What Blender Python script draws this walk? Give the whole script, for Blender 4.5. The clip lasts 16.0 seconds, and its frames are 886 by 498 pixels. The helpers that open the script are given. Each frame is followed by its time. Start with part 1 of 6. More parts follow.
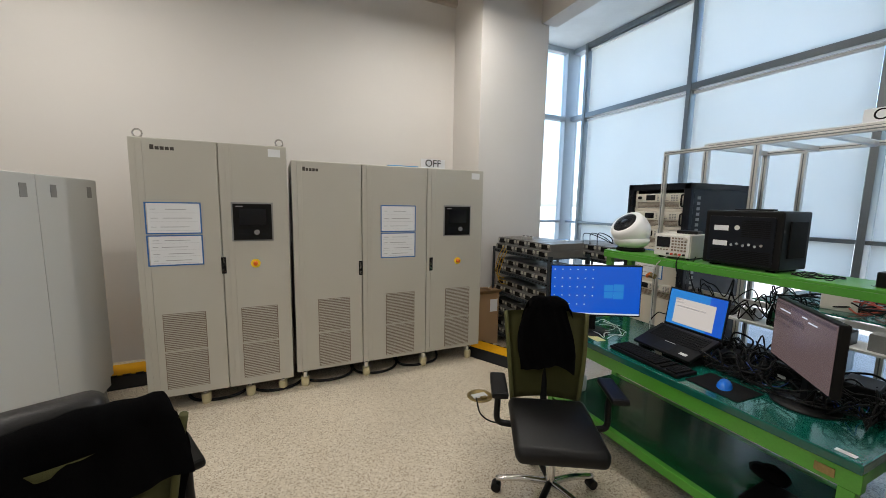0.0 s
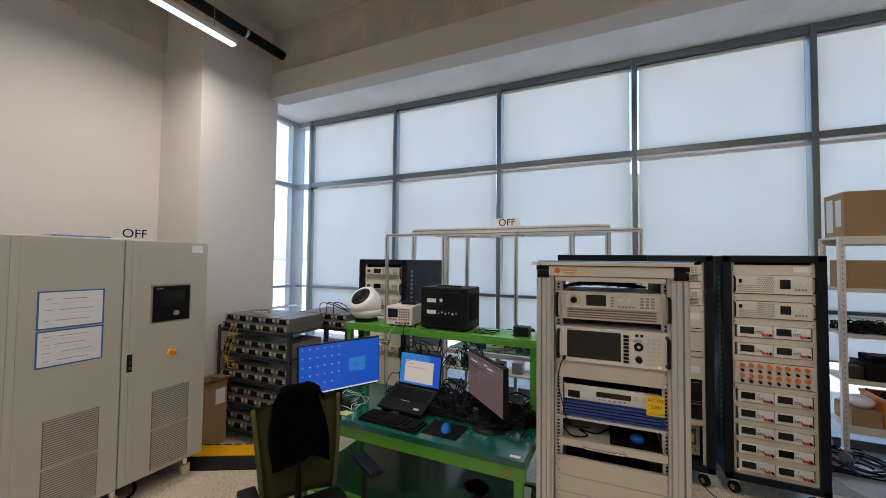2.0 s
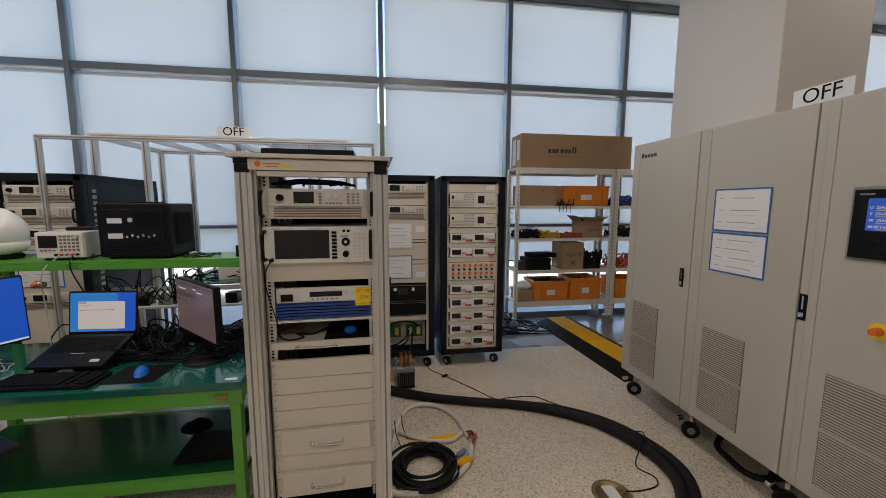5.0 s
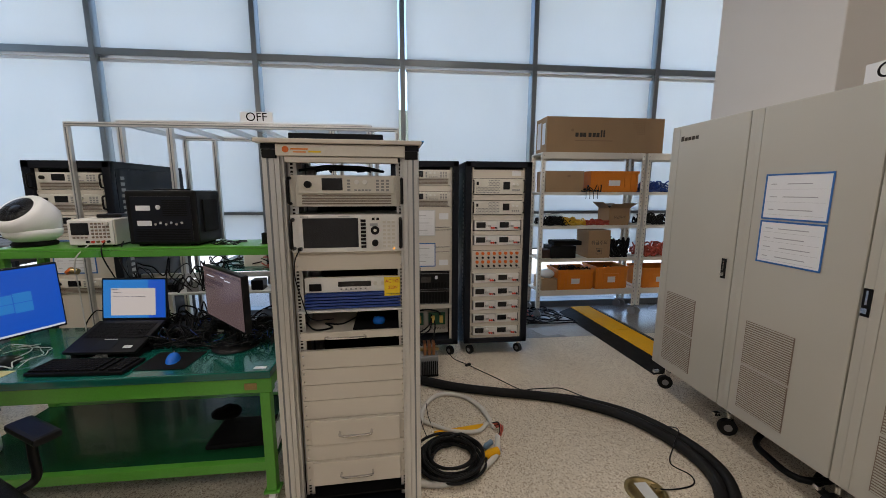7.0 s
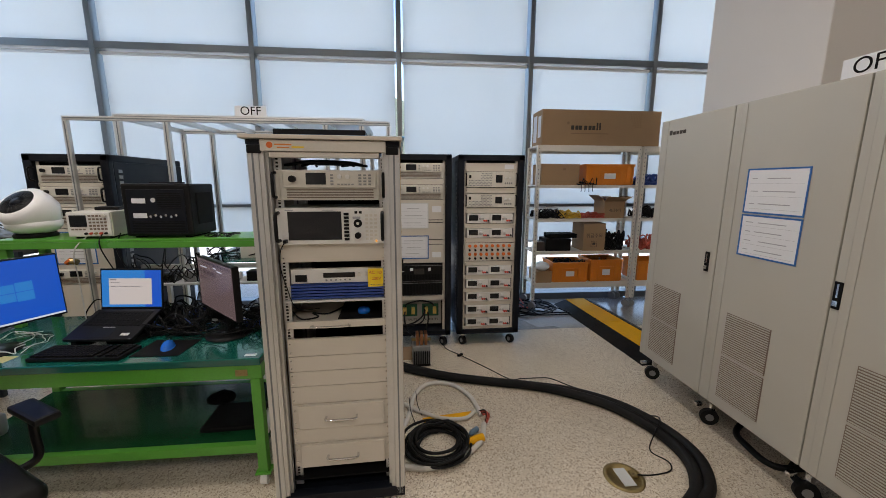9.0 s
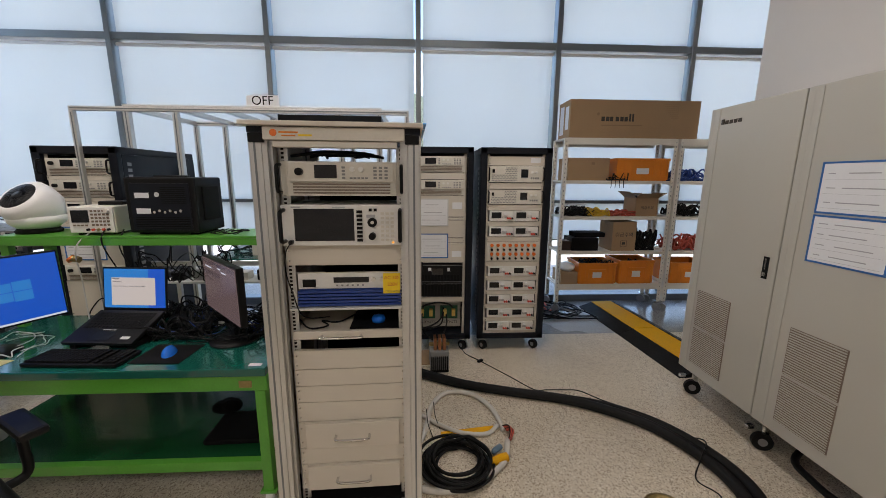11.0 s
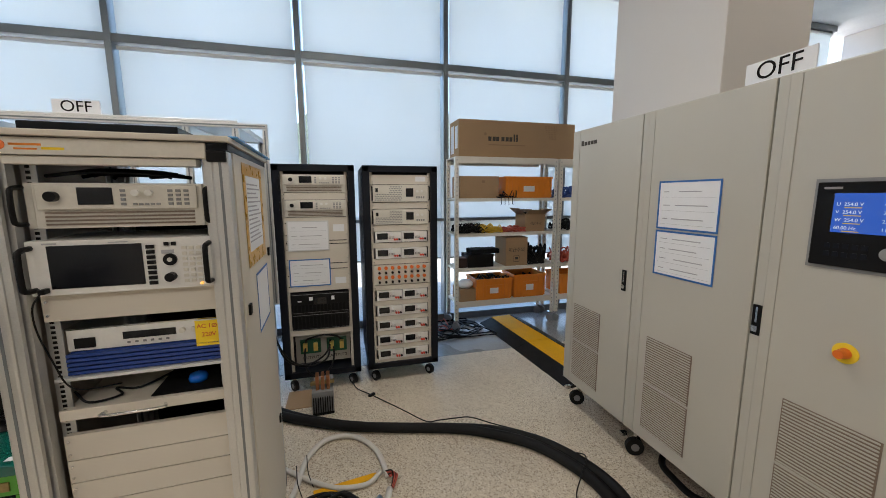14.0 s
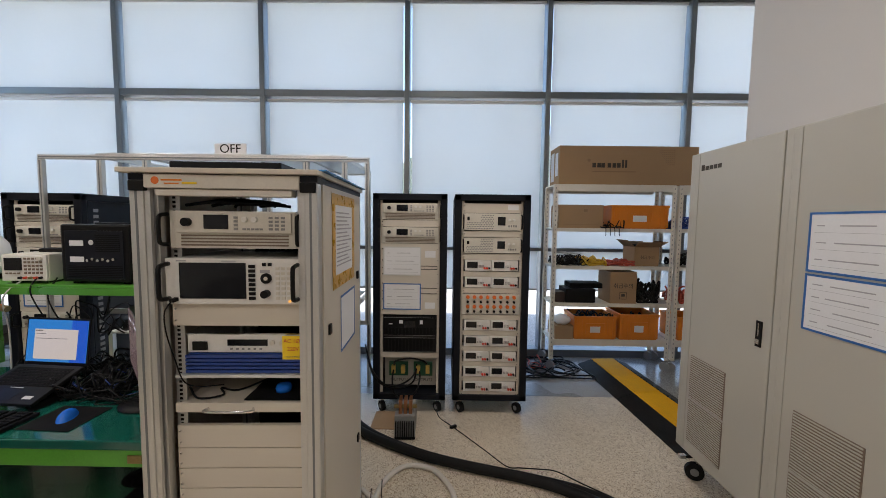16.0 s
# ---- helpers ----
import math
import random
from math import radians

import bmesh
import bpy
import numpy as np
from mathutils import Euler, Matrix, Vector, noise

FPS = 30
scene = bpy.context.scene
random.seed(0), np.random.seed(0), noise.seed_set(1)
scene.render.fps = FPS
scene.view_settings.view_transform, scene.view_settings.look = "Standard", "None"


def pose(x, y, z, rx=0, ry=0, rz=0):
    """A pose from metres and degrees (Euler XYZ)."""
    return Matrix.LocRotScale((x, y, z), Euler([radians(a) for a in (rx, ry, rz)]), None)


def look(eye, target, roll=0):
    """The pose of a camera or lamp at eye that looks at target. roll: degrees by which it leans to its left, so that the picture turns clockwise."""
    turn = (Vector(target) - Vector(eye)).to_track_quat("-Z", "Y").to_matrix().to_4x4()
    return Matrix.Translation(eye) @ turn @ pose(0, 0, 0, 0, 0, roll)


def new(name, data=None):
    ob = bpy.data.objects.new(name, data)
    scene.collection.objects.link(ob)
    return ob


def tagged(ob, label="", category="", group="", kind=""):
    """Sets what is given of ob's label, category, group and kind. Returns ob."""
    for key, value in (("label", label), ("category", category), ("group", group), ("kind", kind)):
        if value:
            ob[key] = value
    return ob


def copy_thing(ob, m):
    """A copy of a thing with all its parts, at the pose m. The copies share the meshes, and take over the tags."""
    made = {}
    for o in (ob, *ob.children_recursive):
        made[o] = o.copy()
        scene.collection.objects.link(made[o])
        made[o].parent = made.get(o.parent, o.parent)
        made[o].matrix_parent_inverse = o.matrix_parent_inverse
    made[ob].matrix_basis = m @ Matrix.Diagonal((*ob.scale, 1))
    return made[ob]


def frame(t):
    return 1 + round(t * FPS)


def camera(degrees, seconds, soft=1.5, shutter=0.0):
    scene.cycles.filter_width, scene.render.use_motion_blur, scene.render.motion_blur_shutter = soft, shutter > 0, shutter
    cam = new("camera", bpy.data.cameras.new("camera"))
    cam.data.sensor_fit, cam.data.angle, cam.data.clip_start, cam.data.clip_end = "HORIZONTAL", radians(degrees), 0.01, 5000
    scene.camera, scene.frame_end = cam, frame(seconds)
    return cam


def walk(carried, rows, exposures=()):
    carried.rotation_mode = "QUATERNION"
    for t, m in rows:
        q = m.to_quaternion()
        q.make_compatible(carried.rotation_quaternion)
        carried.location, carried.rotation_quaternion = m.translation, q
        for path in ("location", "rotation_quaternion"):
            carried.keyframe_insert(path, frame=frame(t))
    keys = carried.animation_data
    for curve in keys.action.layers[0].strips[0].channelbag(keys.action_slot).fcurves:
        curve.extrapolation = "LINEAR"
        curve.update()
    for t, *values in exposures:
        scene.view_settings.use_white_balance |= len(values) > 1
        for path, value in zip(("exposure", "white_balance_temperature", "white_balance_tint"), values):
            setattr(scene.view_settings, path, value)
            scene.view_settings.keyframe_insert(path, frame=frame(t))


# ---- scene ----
cam = camera(100.2, 16.0, soft=0.6)
PATH = [
    (0, (-0.011, 0.224, 1.666), (0.805, 2.034, 1.421), 1.0),
    (0.5, (-0.011, 0.205, 1.663), (1.461, 1.543, 1.454), 0.8),
    (1, (-0.131, 0.243, 1.765), (1.616, 1.196, 1.566), 0.9),
    (1.5, (-0.161, 0.261, 1.898), (1.645, 1.118, 1.852), 0.7),
    (2, (-0.196, 0.262, 1.86), (1.619, 1.1, 1.925), 0.6),
    (2.5, (-0.202, 0.201, 1.742), (1.649, 0.951, 1.852), 0.4),
    (3, (-0.169, 0.06, 1.691), (1.805, 0.375, 1.751), 0.0),
    (3.5, (-0.137, -0.085, 1.636), (1.862, -0.159, 1.603), -0.2),
    (4, (-0.141, -0.115, 1.618), (1.847, -0.302, 1.5), -0.0),
    (4.2, (-0.127, -0.085, 1.631), (1.853, -0.315, 1.477), 0.1),
    (6.3, (0.052, 0.009, 1.654), (2.009, -0.277, 1.36), -0.0),
    (6.5, (0.052, 0.023, 1.654), (2.01, -0.248, 1.353), 0.1),
    (7, (0.048, 0.037, 1.652), (2.012, -0.174, 1.344), 0.1),
    (7.5, (0.013, 0.012, 1.66), (1.98, -0.178, 1.352), 0.0),
    (8, (-0.042, -0.019, 1.657), (1.925, -0.21, 1.352), 0.1),
    (10.3, (0.128, -0.09, 1.672), (2.075, -0.272, 1.257), 0.3),
    (10.5, (0.162, -0.085, 1.652), (2.116, -0.248, 1.259), 0.3),
    (11, (0.202, -0.048, 1.657), (2.164, -0.149, 1.283), 0.4),
    (11.5, (0.192, -0.045, 1.639), (2.156, -0.113, 1.268), 0.3),
    (12, (0.107, -0.031, 1.608), (2.069, -0.101, 1.228), 0.4),
    (12.5, (0.066, -0.094, 1.58), (2.015, -0.243, 1.158), 0.2),
    (13, (0.204, -0.199, 1.643), (2.116, -0.565, 1.184), -0.1),
    (13.5, (0.314, -0.243, 1.67), (2.207, -0.756, 1.276), -0.1),
    (14, (0.353, -0.369, 1.679), (2.262, -0.894, 1.393), -0.2),
    (14.5, (0.366, -0.481, 1.671), (2.318, -0.858, 1.457), -0.1),
    (15, (0.381, -0.489, 1.699), (2.366, -0.649, 1.509), 0.4),
    (15.5, (0.376, -0.495, 1.689), (2.37, -0.521, 1.539), 0.6),
    (16, (0.396, -0.483, 1.688), (2.391, -0.466, 1.546), 0.7),
]
EXPOSURES = [(0.0, 2.42, 6400, 9), (1.0, 2.3, 6450, 12), (2.0, 2.15, 6700, 15), (3.0, 2.15, 6700, 15), (4.0, 2.1, 6750, 16), (6.5, 2.0, 6550, 14), (7.5, 2.25, 6550, 14), (10.5, 2.25, 6600, 15), (12.5, 2.25, 6650, 15), (13.3, 2.5, 6450, 11), (14.0, 2.45, 6450, 11), (15.0, 2.25, 6600, 14), (16.0, 2.25, 6650, 15)]
walk(cam, [(t, look(eye, target, roll)) for t, eye, target, roll in PATH], EXPOSURES)

# ---- world and lights ----
world = bpy.data.worlds.new("sky")
scene.world = world
world.use_nodes = True
wn, wl = world.node_tree.nodes, world.node_tree.links
sky = wn.new("ShaderNodeTexSky")
sky.sky_type, sky.sun_disc = "NISHITA", False
sky.sun_elevation, sky.sun_rotation = radians(46.7), radians(218.7)
sky.air_density, sky.dust_density = 1.0, 2.0
wn["Background"].inputs["Strength"].default_value = 0.15
wl.new(sky.outputs[0], wn["Background"].inputs["Color"])
sun = new("sun", bpy.data.lights.new("sun", "SUN"))
sun.data.energy, sun.data.angle, sun.data.color = 3.0, radians(0.5), (1.0, 0.95, 0.87)
sun.matrix_world = look((-20, -25, 34), (0, 0, 0))
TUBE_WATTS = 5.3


# ---- materials ----
SCREEN = 0.16


def principled(name):
    m = bpy.data.materials.new(name)
    m.use_nodes = True
    return m, m.node_tree.nodes, m.node_tree.links, m.node_tree.nodes["Principled BSDF"]


def surface(name, colour, rough=0.5, metal=0.0, vary=0.08, size=6.0, grain=120.0, bump=0.05, coat=0.0, spec=0.5):
    """A surface with cloudy variation, fine grain and slight relief."""
    m, n, l, p = principled(name)
    tc = n.new("ShaderNodeTexCoord")
    big, fine = n.new("ShaderNodeTexNoise"), n.new("ShaderNodeTexNoise")
    big.inputs["Scale"].default_value, fine.inputs["Scale"].default_value = size, grain
    big.inputs["Detail"].default_value, fine.inputs["Detail"].default_value = 4, 2
    for t in (big, fine):
        l.new(tc.outputs["Object"], t.inputs["Vector"])
    add = n.new("ShaderNodeMath")
    add.operation = "ADD"
    l.new(big.outputs[0], add.inputs[0]), l.new(fine.outputs[0], add.inputs[1])
    rng = n.new("ShaderNodeMapRange")
    rng.inputs["From Min"].default_value, rng.inputs["From Max"].default_value = 0.7, 1.3
    rng.inputs["To Min"].default_value, rng.inputs["To Max"].default_value = 1 - vary, 1 + vary
    l.new(add.outputs[0], rng.inputs["Value"])
    mul = n.new("ShaderNodeVectorMath")
    mul.operation = "SCALE"
    mul.inputs[0].default_value = colour
    l.new(rng.outputs[0], mul.inputs["Scale"])
    l.new(mul.outputs[0], p.inputs["Base Color"])
    rr = n.new("ShaderNodeMapRange")
    rr.inputs["From Min"].default_value, rr.inputs["From Max"].default_value = 0.3, 0.7
    rr.inputs["To Min"].default_value, rr.inputs["To Max"].default_value = max(rough - 0.07, 0.02), min(rough + 0.07, 1)
    l.new(big.outputs[0], rr.inputs["Value"]), l.new(rr.outputs[0], p.inputs["Roughness"])
    p.inputs["Metallic"].default_value, p.inputs["Coat Weight"].default_value = metal, coat
    p.inputs["Specular IOR Level"].default_value = spec
    if bump:
        b = n.new("ShaderNodeBump")
        b.inputs["Strength"].default_value, b.inputs["Distance"].default_value = bump, 0.004
        l.new(fine.outputs[0], b.inputs["Height"]), l.new(b.outputs[0], p.inputs["Normal"])
    return m


def glowing(name, colour, strength):
    m, n, l, p = principled(name)
    p.inputs["Base Color"].default_value = (0.02, 0.02, 0.02, 1)
    p.inputs["Roughness"].default_value = 0.25
    p.inputs["Emission Color"].default_value, p.inputs["Emission Strength"].default_value = (*colour, 1), strength * SCREEN
    return m


def speckled(name, base, dark, light, rough, scale):
    """Terrazzo: chips of stone in a pale cement."""
    m, n, l, p = principled(name)
    tc = n.new("ShaderNodeTexCoord")
    v, cl = n.new("ShaderNodeTexVoronoi"), n.new("ShaderNodeTexNoise")
    v.inputs["Scale"].default_value, cl.inputs["Scale"].default_value = scale, 0.9
    cl.inputs["Detail"].default_value = 5
    l.new(tc.outputs["Object"], v.inputs["Vector"]), l.new(tc.outputs["Object"], cl.inputs["Vector"])
    sep = n.new("ShaderNodeSeparateColor")
    l.new(v.outputs["Color"], sep.inputs[0])
    ramp = n.new("ShaderNodeValToRGB")
    e = ramp.color_ramp.elements
    e[0].position, e[0].color = 0.0, (*dark, 1)
    e[1].position, e[1].color = 1.0, (*light, 1)
    for pos, c in ((0.16, dark), (0.24, base), (0.78, base), (0.88, light)):
        k = e.new(pos)
        k.color = (*c, 1)
    l.new(sep.outputs[0], ramp.inputs[0])
    rng = n.new("ShaderNodeMapRange")
    rng.inputs["From Min"].default_value, rng.inputs["From Max"].default_value = 0.3, 0.7
    rng.inputs["To Min"].default_value, rng.inputs["To Max"].default_value = 0.86, 1.1
    l.new(cl.outputs[0], rng.inputs["Value"])
    mul = n.new("ShaderNodeVectorMath")
    mul.operation = "SCALE"
    l.new(ramp.outputs[0], mul.inputs[0]), l.new(rng.outputs[0], mul.inputs["Scale"])
    l.new(mul.outputs[0], p.inputs["Base Color"])
    rr = n.new("ShaderNodeMapRange")
    rr.inputs["From Min"].default_value, rr.inputs["From Max"].default_value = 0.3, 0.7
    rr.inputs["To Min"].default_value, rr.inputs["To Max"].default_value = rough - 0.06, rough + 0.1
    l.new(cl.outputs[0], rr.inputs["Value"]), l.new(rr.outputs[0], p.inputs["Roughness"])
    return m


def blind_fabric(name):
    m, n, l, p = principled(name)
    out = n["Material Output"]
    tr, tp, df = n.new("ShaderNodeBsdfTranslucent"), n.new("ShaderNodeBsdfTransparent"), n.new("ShaderNodeBsdfDiffuse")
    tc, no = n.new("ShaderNodeTexCoord"), n.new("ShaderNodeTexNoise")
    no.inputs["Scale"].default_value = 0.7
    l.new(tc.outputs["Object"], no.inputs["Vector"])
    ramp = n.new("ShaderNodeValToRGB")
    ramp.color_ramp.elements[0].position, ramp.color_ramp.elements[1].position = 0.3, 0.7
    ramp.color_ramp.elements[0].color, ramp.color_ramp.elements[1].color = (0.71, 0.70, 0.67, 1), (0.78, 0.77, 0.74, 1)
    l.new(no.outputs[0], ramp.inputs[0])
    l.new(ramp.outputs[0], tr.inputs["Color"])
    df.inputs["Color"].default_value = (0.82, 0.82, 0.8, 1)
    m1, m2 = n.new("ShaderNodeMixShader"), n.new("ShaderNodeMixShader")
    m1.inputs[0].default_value, m2.inputs[0].default_value = 0.12, 0.12
    l.new(tr.outputs[0], m1.inputs[1]), l.new(df.outputs[0], m1.inputs[2])
    l.new(m1.outputs[0], m2.inputs[1]), l.new(tp.outputs[0], m2.inputs[2])
    l.new(m2.outputs[0], out.inputs["Surface"])
    return m


def clear_glass(name, tint=(0.92, 0.96, 0.97)):
    m, n, l, p = principled(name)
    out = n["Material Output"]
    tp, gl, mix = n.new("ShaderNodeBsdfTransparent"), n.new("ShaderNodeBsdfGlossy"), n.new("ShaderNodeMixShader")
    tp.inputs["Color"].default_value = (*tint, 1)
    gl.inputs["Roughness"].default_value = 0.02
    mix.inputs[0].default_value = 0.05
    l.new(tp.outputs[0], mix.inputs[1]), l.new(gl.outputs[0], mix.inputs[2])
    l.new(mix.outputs[0], out.inputs["Surface"])
    return m


WALL = surface("wall_paint", (0.68, 0.65, 0.62), 0.75, vary=0.03, size=1.3, grain=300, bump=0.06)
CONCRETE = surface("rough_concrete", (0.54, 0.49, 0.43), 0.9, vary=0.2, size=3, grain=60, bump=0.5)
SOFFIT = surface("mineral_tile", (0.84, 0.85, 0.85), 0.9, vary=0.1, size=2, grain=75, bump=0.35)
TERRAZZO = speckled("terrazzo", (0.64, 0.56, 0.44), (0.36, 0.29, 0.21), (0.77, 0.70, 0.59), 0.33, 150)
STONE = speckled("polished_grey_floor", (0.30, 0.29, 0.275), (0.20, 0.19, 0.18), (0.38, 0.37, 0.35), 0.24, 170)
BLIND = blind_fabric("roller_blind")
GLASS = clear_glass("window_glass")
MULLION = surface("grey_aluminium_frame", (0.20, 0.22, 0.235), 0.4, 0.5, vary=0.05)
# Lighter copy of the window frame: the glare at the end window as colour.
GLARE_FRAME = surface("frame_paled_by_glare", (0.42, 0.46, 0.50), 0.4, 0.2, vary=0.05)
ALU = surface("brushed_aluminium", (0.62, 0.62, 0.61), 0.38, 0.75, vary=0.06, grain=200)
CAB = surface("beige_powder_coat", (0.475, 0.455, 0.40), 0.36, vary=0.03, size=2.5, grain=500, bump=0.05)
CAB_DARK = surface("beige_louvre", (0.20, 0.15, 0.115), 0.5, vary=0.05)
PALE_GREY = surface("pale_grey_steel", (0.60, 0.61, 0.60), 0.4, vary=0.03, size=2)
PANEL = surface("cream_rack_panel", (0.62, 0.57, 0.49), 0.42, vary=0.04, size=3, grain=400)
INSTR = surface("ivory_instrument", (0.66, 0.63, 0.56), 0.45, vary=0.04)
INSTR_W = surface("white_instrument", (0.74, 0.73, 0.70), 0.4, vary=0.03)
BLACK = surface("black_plastic", (0.006, 0.006, 0.0065), 0.42, vary=0.15, spec=0.2)
MATT = surface("matt_black", (0.004, 0.004, 0.0045), 0.75, vary=0.2, spec=0.2)
RACKBLK = surface("black_rack_steel", (0.006, 0.008, 0.013), 0.42, vary=0.15, spec=0.22)
RUBBER = surface("black_rubber", (0.007, 0.007, 0.0075), 0.62, vary=0.25, size=14, grain=90, bump=0.2, spec=0.25)
CLOTH = surface("black_cloth", (0.003, 0.003, 0.0035), 0.95, vary=0.3, size=20, grain=300, bump=0.4, spec=0.1)
LEATHER = surface("black_leatherette", (0.005, 0.005, 0.0055), 0.4, vary=0.2, grain=250, bump=0.25, spec=0.3)
MESHCLOTH = surface("olive_mesh", (0.070, 0.070, 0.018), 0.8, vary=0.2, grain=400, bump=0.5)
GREEN = surface("bright_green_paint", (0.085, 0.33, 0.035), 0.32, vary=0.07, size=3, coat=0.2)
GREENTOP = surface("green_rubber_top", (0.005, 0.10, 0.075), 0.14, vary=0.08, size=4, coat=0.3)
GREENDARK = surface("dark_green_sheet", (0.008, 0.075, 0.028), 0.2, vary=0.08, coat=0.2)
CHROME = surface("chrome", (0.72, 0.72, 0.72), 0.15, 1.0, vary=0.04)
BRASS = surface("worn_brass", (0.33, 0.25, 0.11), 0.4, 0.8, vary=0.15, size=25)
COPPER = surface("copper_bar", (0.45, 0.2, 0.1), 0.35, 0.9)
YELLOW = surface("yellow_plastic", (0.80, 0.40, 0.008), 0.7, vary=0.08, spec=0.2)
NOTE = surface("yellow_paper", (0.90, 0.64, 0.03), 0.8, vary=0.03)
TAPE = surface("amber_tape", (0.55, 0.30, 0.03), 0.3, vary=0.25, size=20)
ORANGE = surface("orange_crate", (0.72, 0.22, 0.015), 0.5, vary=0.08)
RED = surface("red_plastic", (0.60, 0.055, 0.025), 0.4)
REDCABLE = surface("red_cable", (0.45, 0.07, 0.04), 0.5)
ORANGEKNOB = surface("orange_knob", (0.75, 0.16, 0.02), 0.4)
CARD = surface("brown_cardboard", (0.36, 0.23, 0.125), 0.8, vary=0.07, size=5, grain=90, bump=0.15)
CARD_IN = surface("inner_cardboard", (0.28, 0.18, 0.10), 0.85)
INK = surface("dark_print", (0.05, 0.042, 0.035), 0.7)
PAPER = surface("white_paper", (0.76, 0.77, 0.79), 0.7, vary=0.02)
PRINT = surface("grey_print", (0.40, 0.40, 0.42), 0.8)
BLUETAPE = surface("blue_tape", (0.03, 0.14, 0.42), 0.5)
BLUEFILM = surface("blue_film", (0.08, 0.30, 0.62), 0.25)
BLUEFIN = surface("blue_fin", (0.018, 0.055, 0.26), 0.4)
BLUEGLOSS = surface("blue_mouse_shell", (0.01, 0.16, 0.70), 0.2)
WHITE = surface("white_plastic", (0.78, 0.78, 0.78), 0.35, vary=0.02)
CREAMSTEEL = surface("white_shelf_steel", (0.72, 0.68, 0.60), 0.45, vary=0.05)
HOSE = surface("white_hose", (0.62, 0.59, 0.54), 0.45, vary=0.05)
DARKGLASS = surface("dark_display", (0.006, 0.007, 0.010), 0.14, vary=0.05, bump=0)
ANGLE = surface("dark_slotted_angle", (0.022, 0.030, 0.038), 0.5, vary=0.15)
MODULE = surface("aluminium_module", (0.20, 0.195, 0.185), 0.45, 0.4, vary=0.1, size=15)
GREY = surface("grey_plastic", (0.25, 0.25, 0.25), 0.5)
PCB = surface("green_terminal_plate", (0.015, 0.10, 0.05), 0.4)
GOLD = surface("gilt_lug", (0.70, 0.50, 0.14), 0.35, 0.5, vary=0.15, size=25)
WHITECABLE = surface("white_cable", (0.6, 0.6, 0.58), 0.5)
YELLOWCABLE = surface("yellow_cable", (0.65, 0.40, 0.03), 0.5)
CASTER = surface("pale_yellow_caster", (0.62, 0.55, 0.34), 0.5)
FACADE = surface("far_facade", (0.20, 0.21, 0.23), 0.7, size=0.3)
HILL = surface("far_hill", (0.09, 0.11, 0.09), 0.95, vary=0.2, size=0.05, grain=0.4, bump=0)
FARGLASS = surface("far_window", (0.16, 0.22, 0.30), 0.15, size=0.4)
GROUND = surface("outside_paving", (0.34, 0.33, 0.31), 0.85, size=0.5, grain=8)
DESK_GLOW = glowing("desktop_blue", (0.002, 0.095, 0.60), 1.0)
DESK_LIGHT = glowing("desktop_light", (0.02, 0.25, 0.72), 0.9)
WHITE_GLOW = glowing("window_white", (0.75, 0.68, 0.63), 0.85)
PINK_GLOW = glowing("dim_screen", (0.155, 0.105, 0.105), 0.8)
PINK_BAR = glowing("dim_screen_bar", (0.09, 0.06, 0.065), 0.8)
LCD_BLUE = glowing("lcd_blue", (0.02, 0.11, 0.55), 0.9)
LCD_WHITE = glowing("lcd_white", (0.75, 0.80, 0.9), 0.9)
LCD_YELLOW = glowing("lcd_yellow", (0.8, 0.5, 0.05), 0.8)
LED = glowing("led_orange", (1.0, 0.45, 0.1), 1.5)
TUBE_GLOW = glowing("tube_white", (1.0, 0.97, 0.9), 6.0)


# ---- building helpers ----
def bx(bm, x0, x1, y0, y1, z0, z1, bevel=0.0):
    """A box between two corners, its edges rounded by bevel."""
    m = Matrix.LocRotScale(((x0 + x1) / 2, (y0 + y1) / 2, (z0 + z1) / 2), None, (abs(x1 - x0), abs(y1 - y0), abs(z1 - z0)))
    vs = bmesh.ops.create_cube(bm, size=1, matrix=m)["verts"]
    if bevel:
        es = list({e for v in vs for e in v.link_edges})
        bmesh.ops.bevel(bm, geom=es, offset=bevel, segments=2, affect="EDGES", profile=0.6)
    return bm


def box(*args, bevel=0.0):
    bm = bmesh.new()
    for a in (args if isinstance(args[0], tuple) else (args,)):
        bx(bm, *a, bevel=bevel)
    return bm


def cyl(p0, p1, r, seg=16, r2=None, bm=None):
    bm = bm or bmesh.new()
    p0, p1 = Vector(p0), Vector(p1)
    d = p1 - p0
    m = Matrix.Translation((p0 + p1) / 2) @ d.to_track_quat("Z", "Y").to_matrix().to_4x4()
    bmesh.ops.create_cone(bm, cap_ends=True, segments=seg, radius1=r, radius2=r if r2 is None else r2, depth=d.length, matrix=m)
    return bm


def smooth_path(pts, n=6):
    pts = [Vector(p) for p in pts]
    q = [pts[0] * 2 - pts[1]] + pts + [pts[-1] * 2 - pts[-2]]
    out = []
    for i in range(1, len(q) - 2):
        a, b, c, d = q[i - 1:i + 3]
        for k in range(n):
            t = k / n
            out.append(0.5 * ((2 * b) + (c - a) * t + (2 * a - 5 * b + 4 * c - d) * t * t + (3 * b - a - 3 * c + d) * t ** 3))
    return out + [pts[-1]]


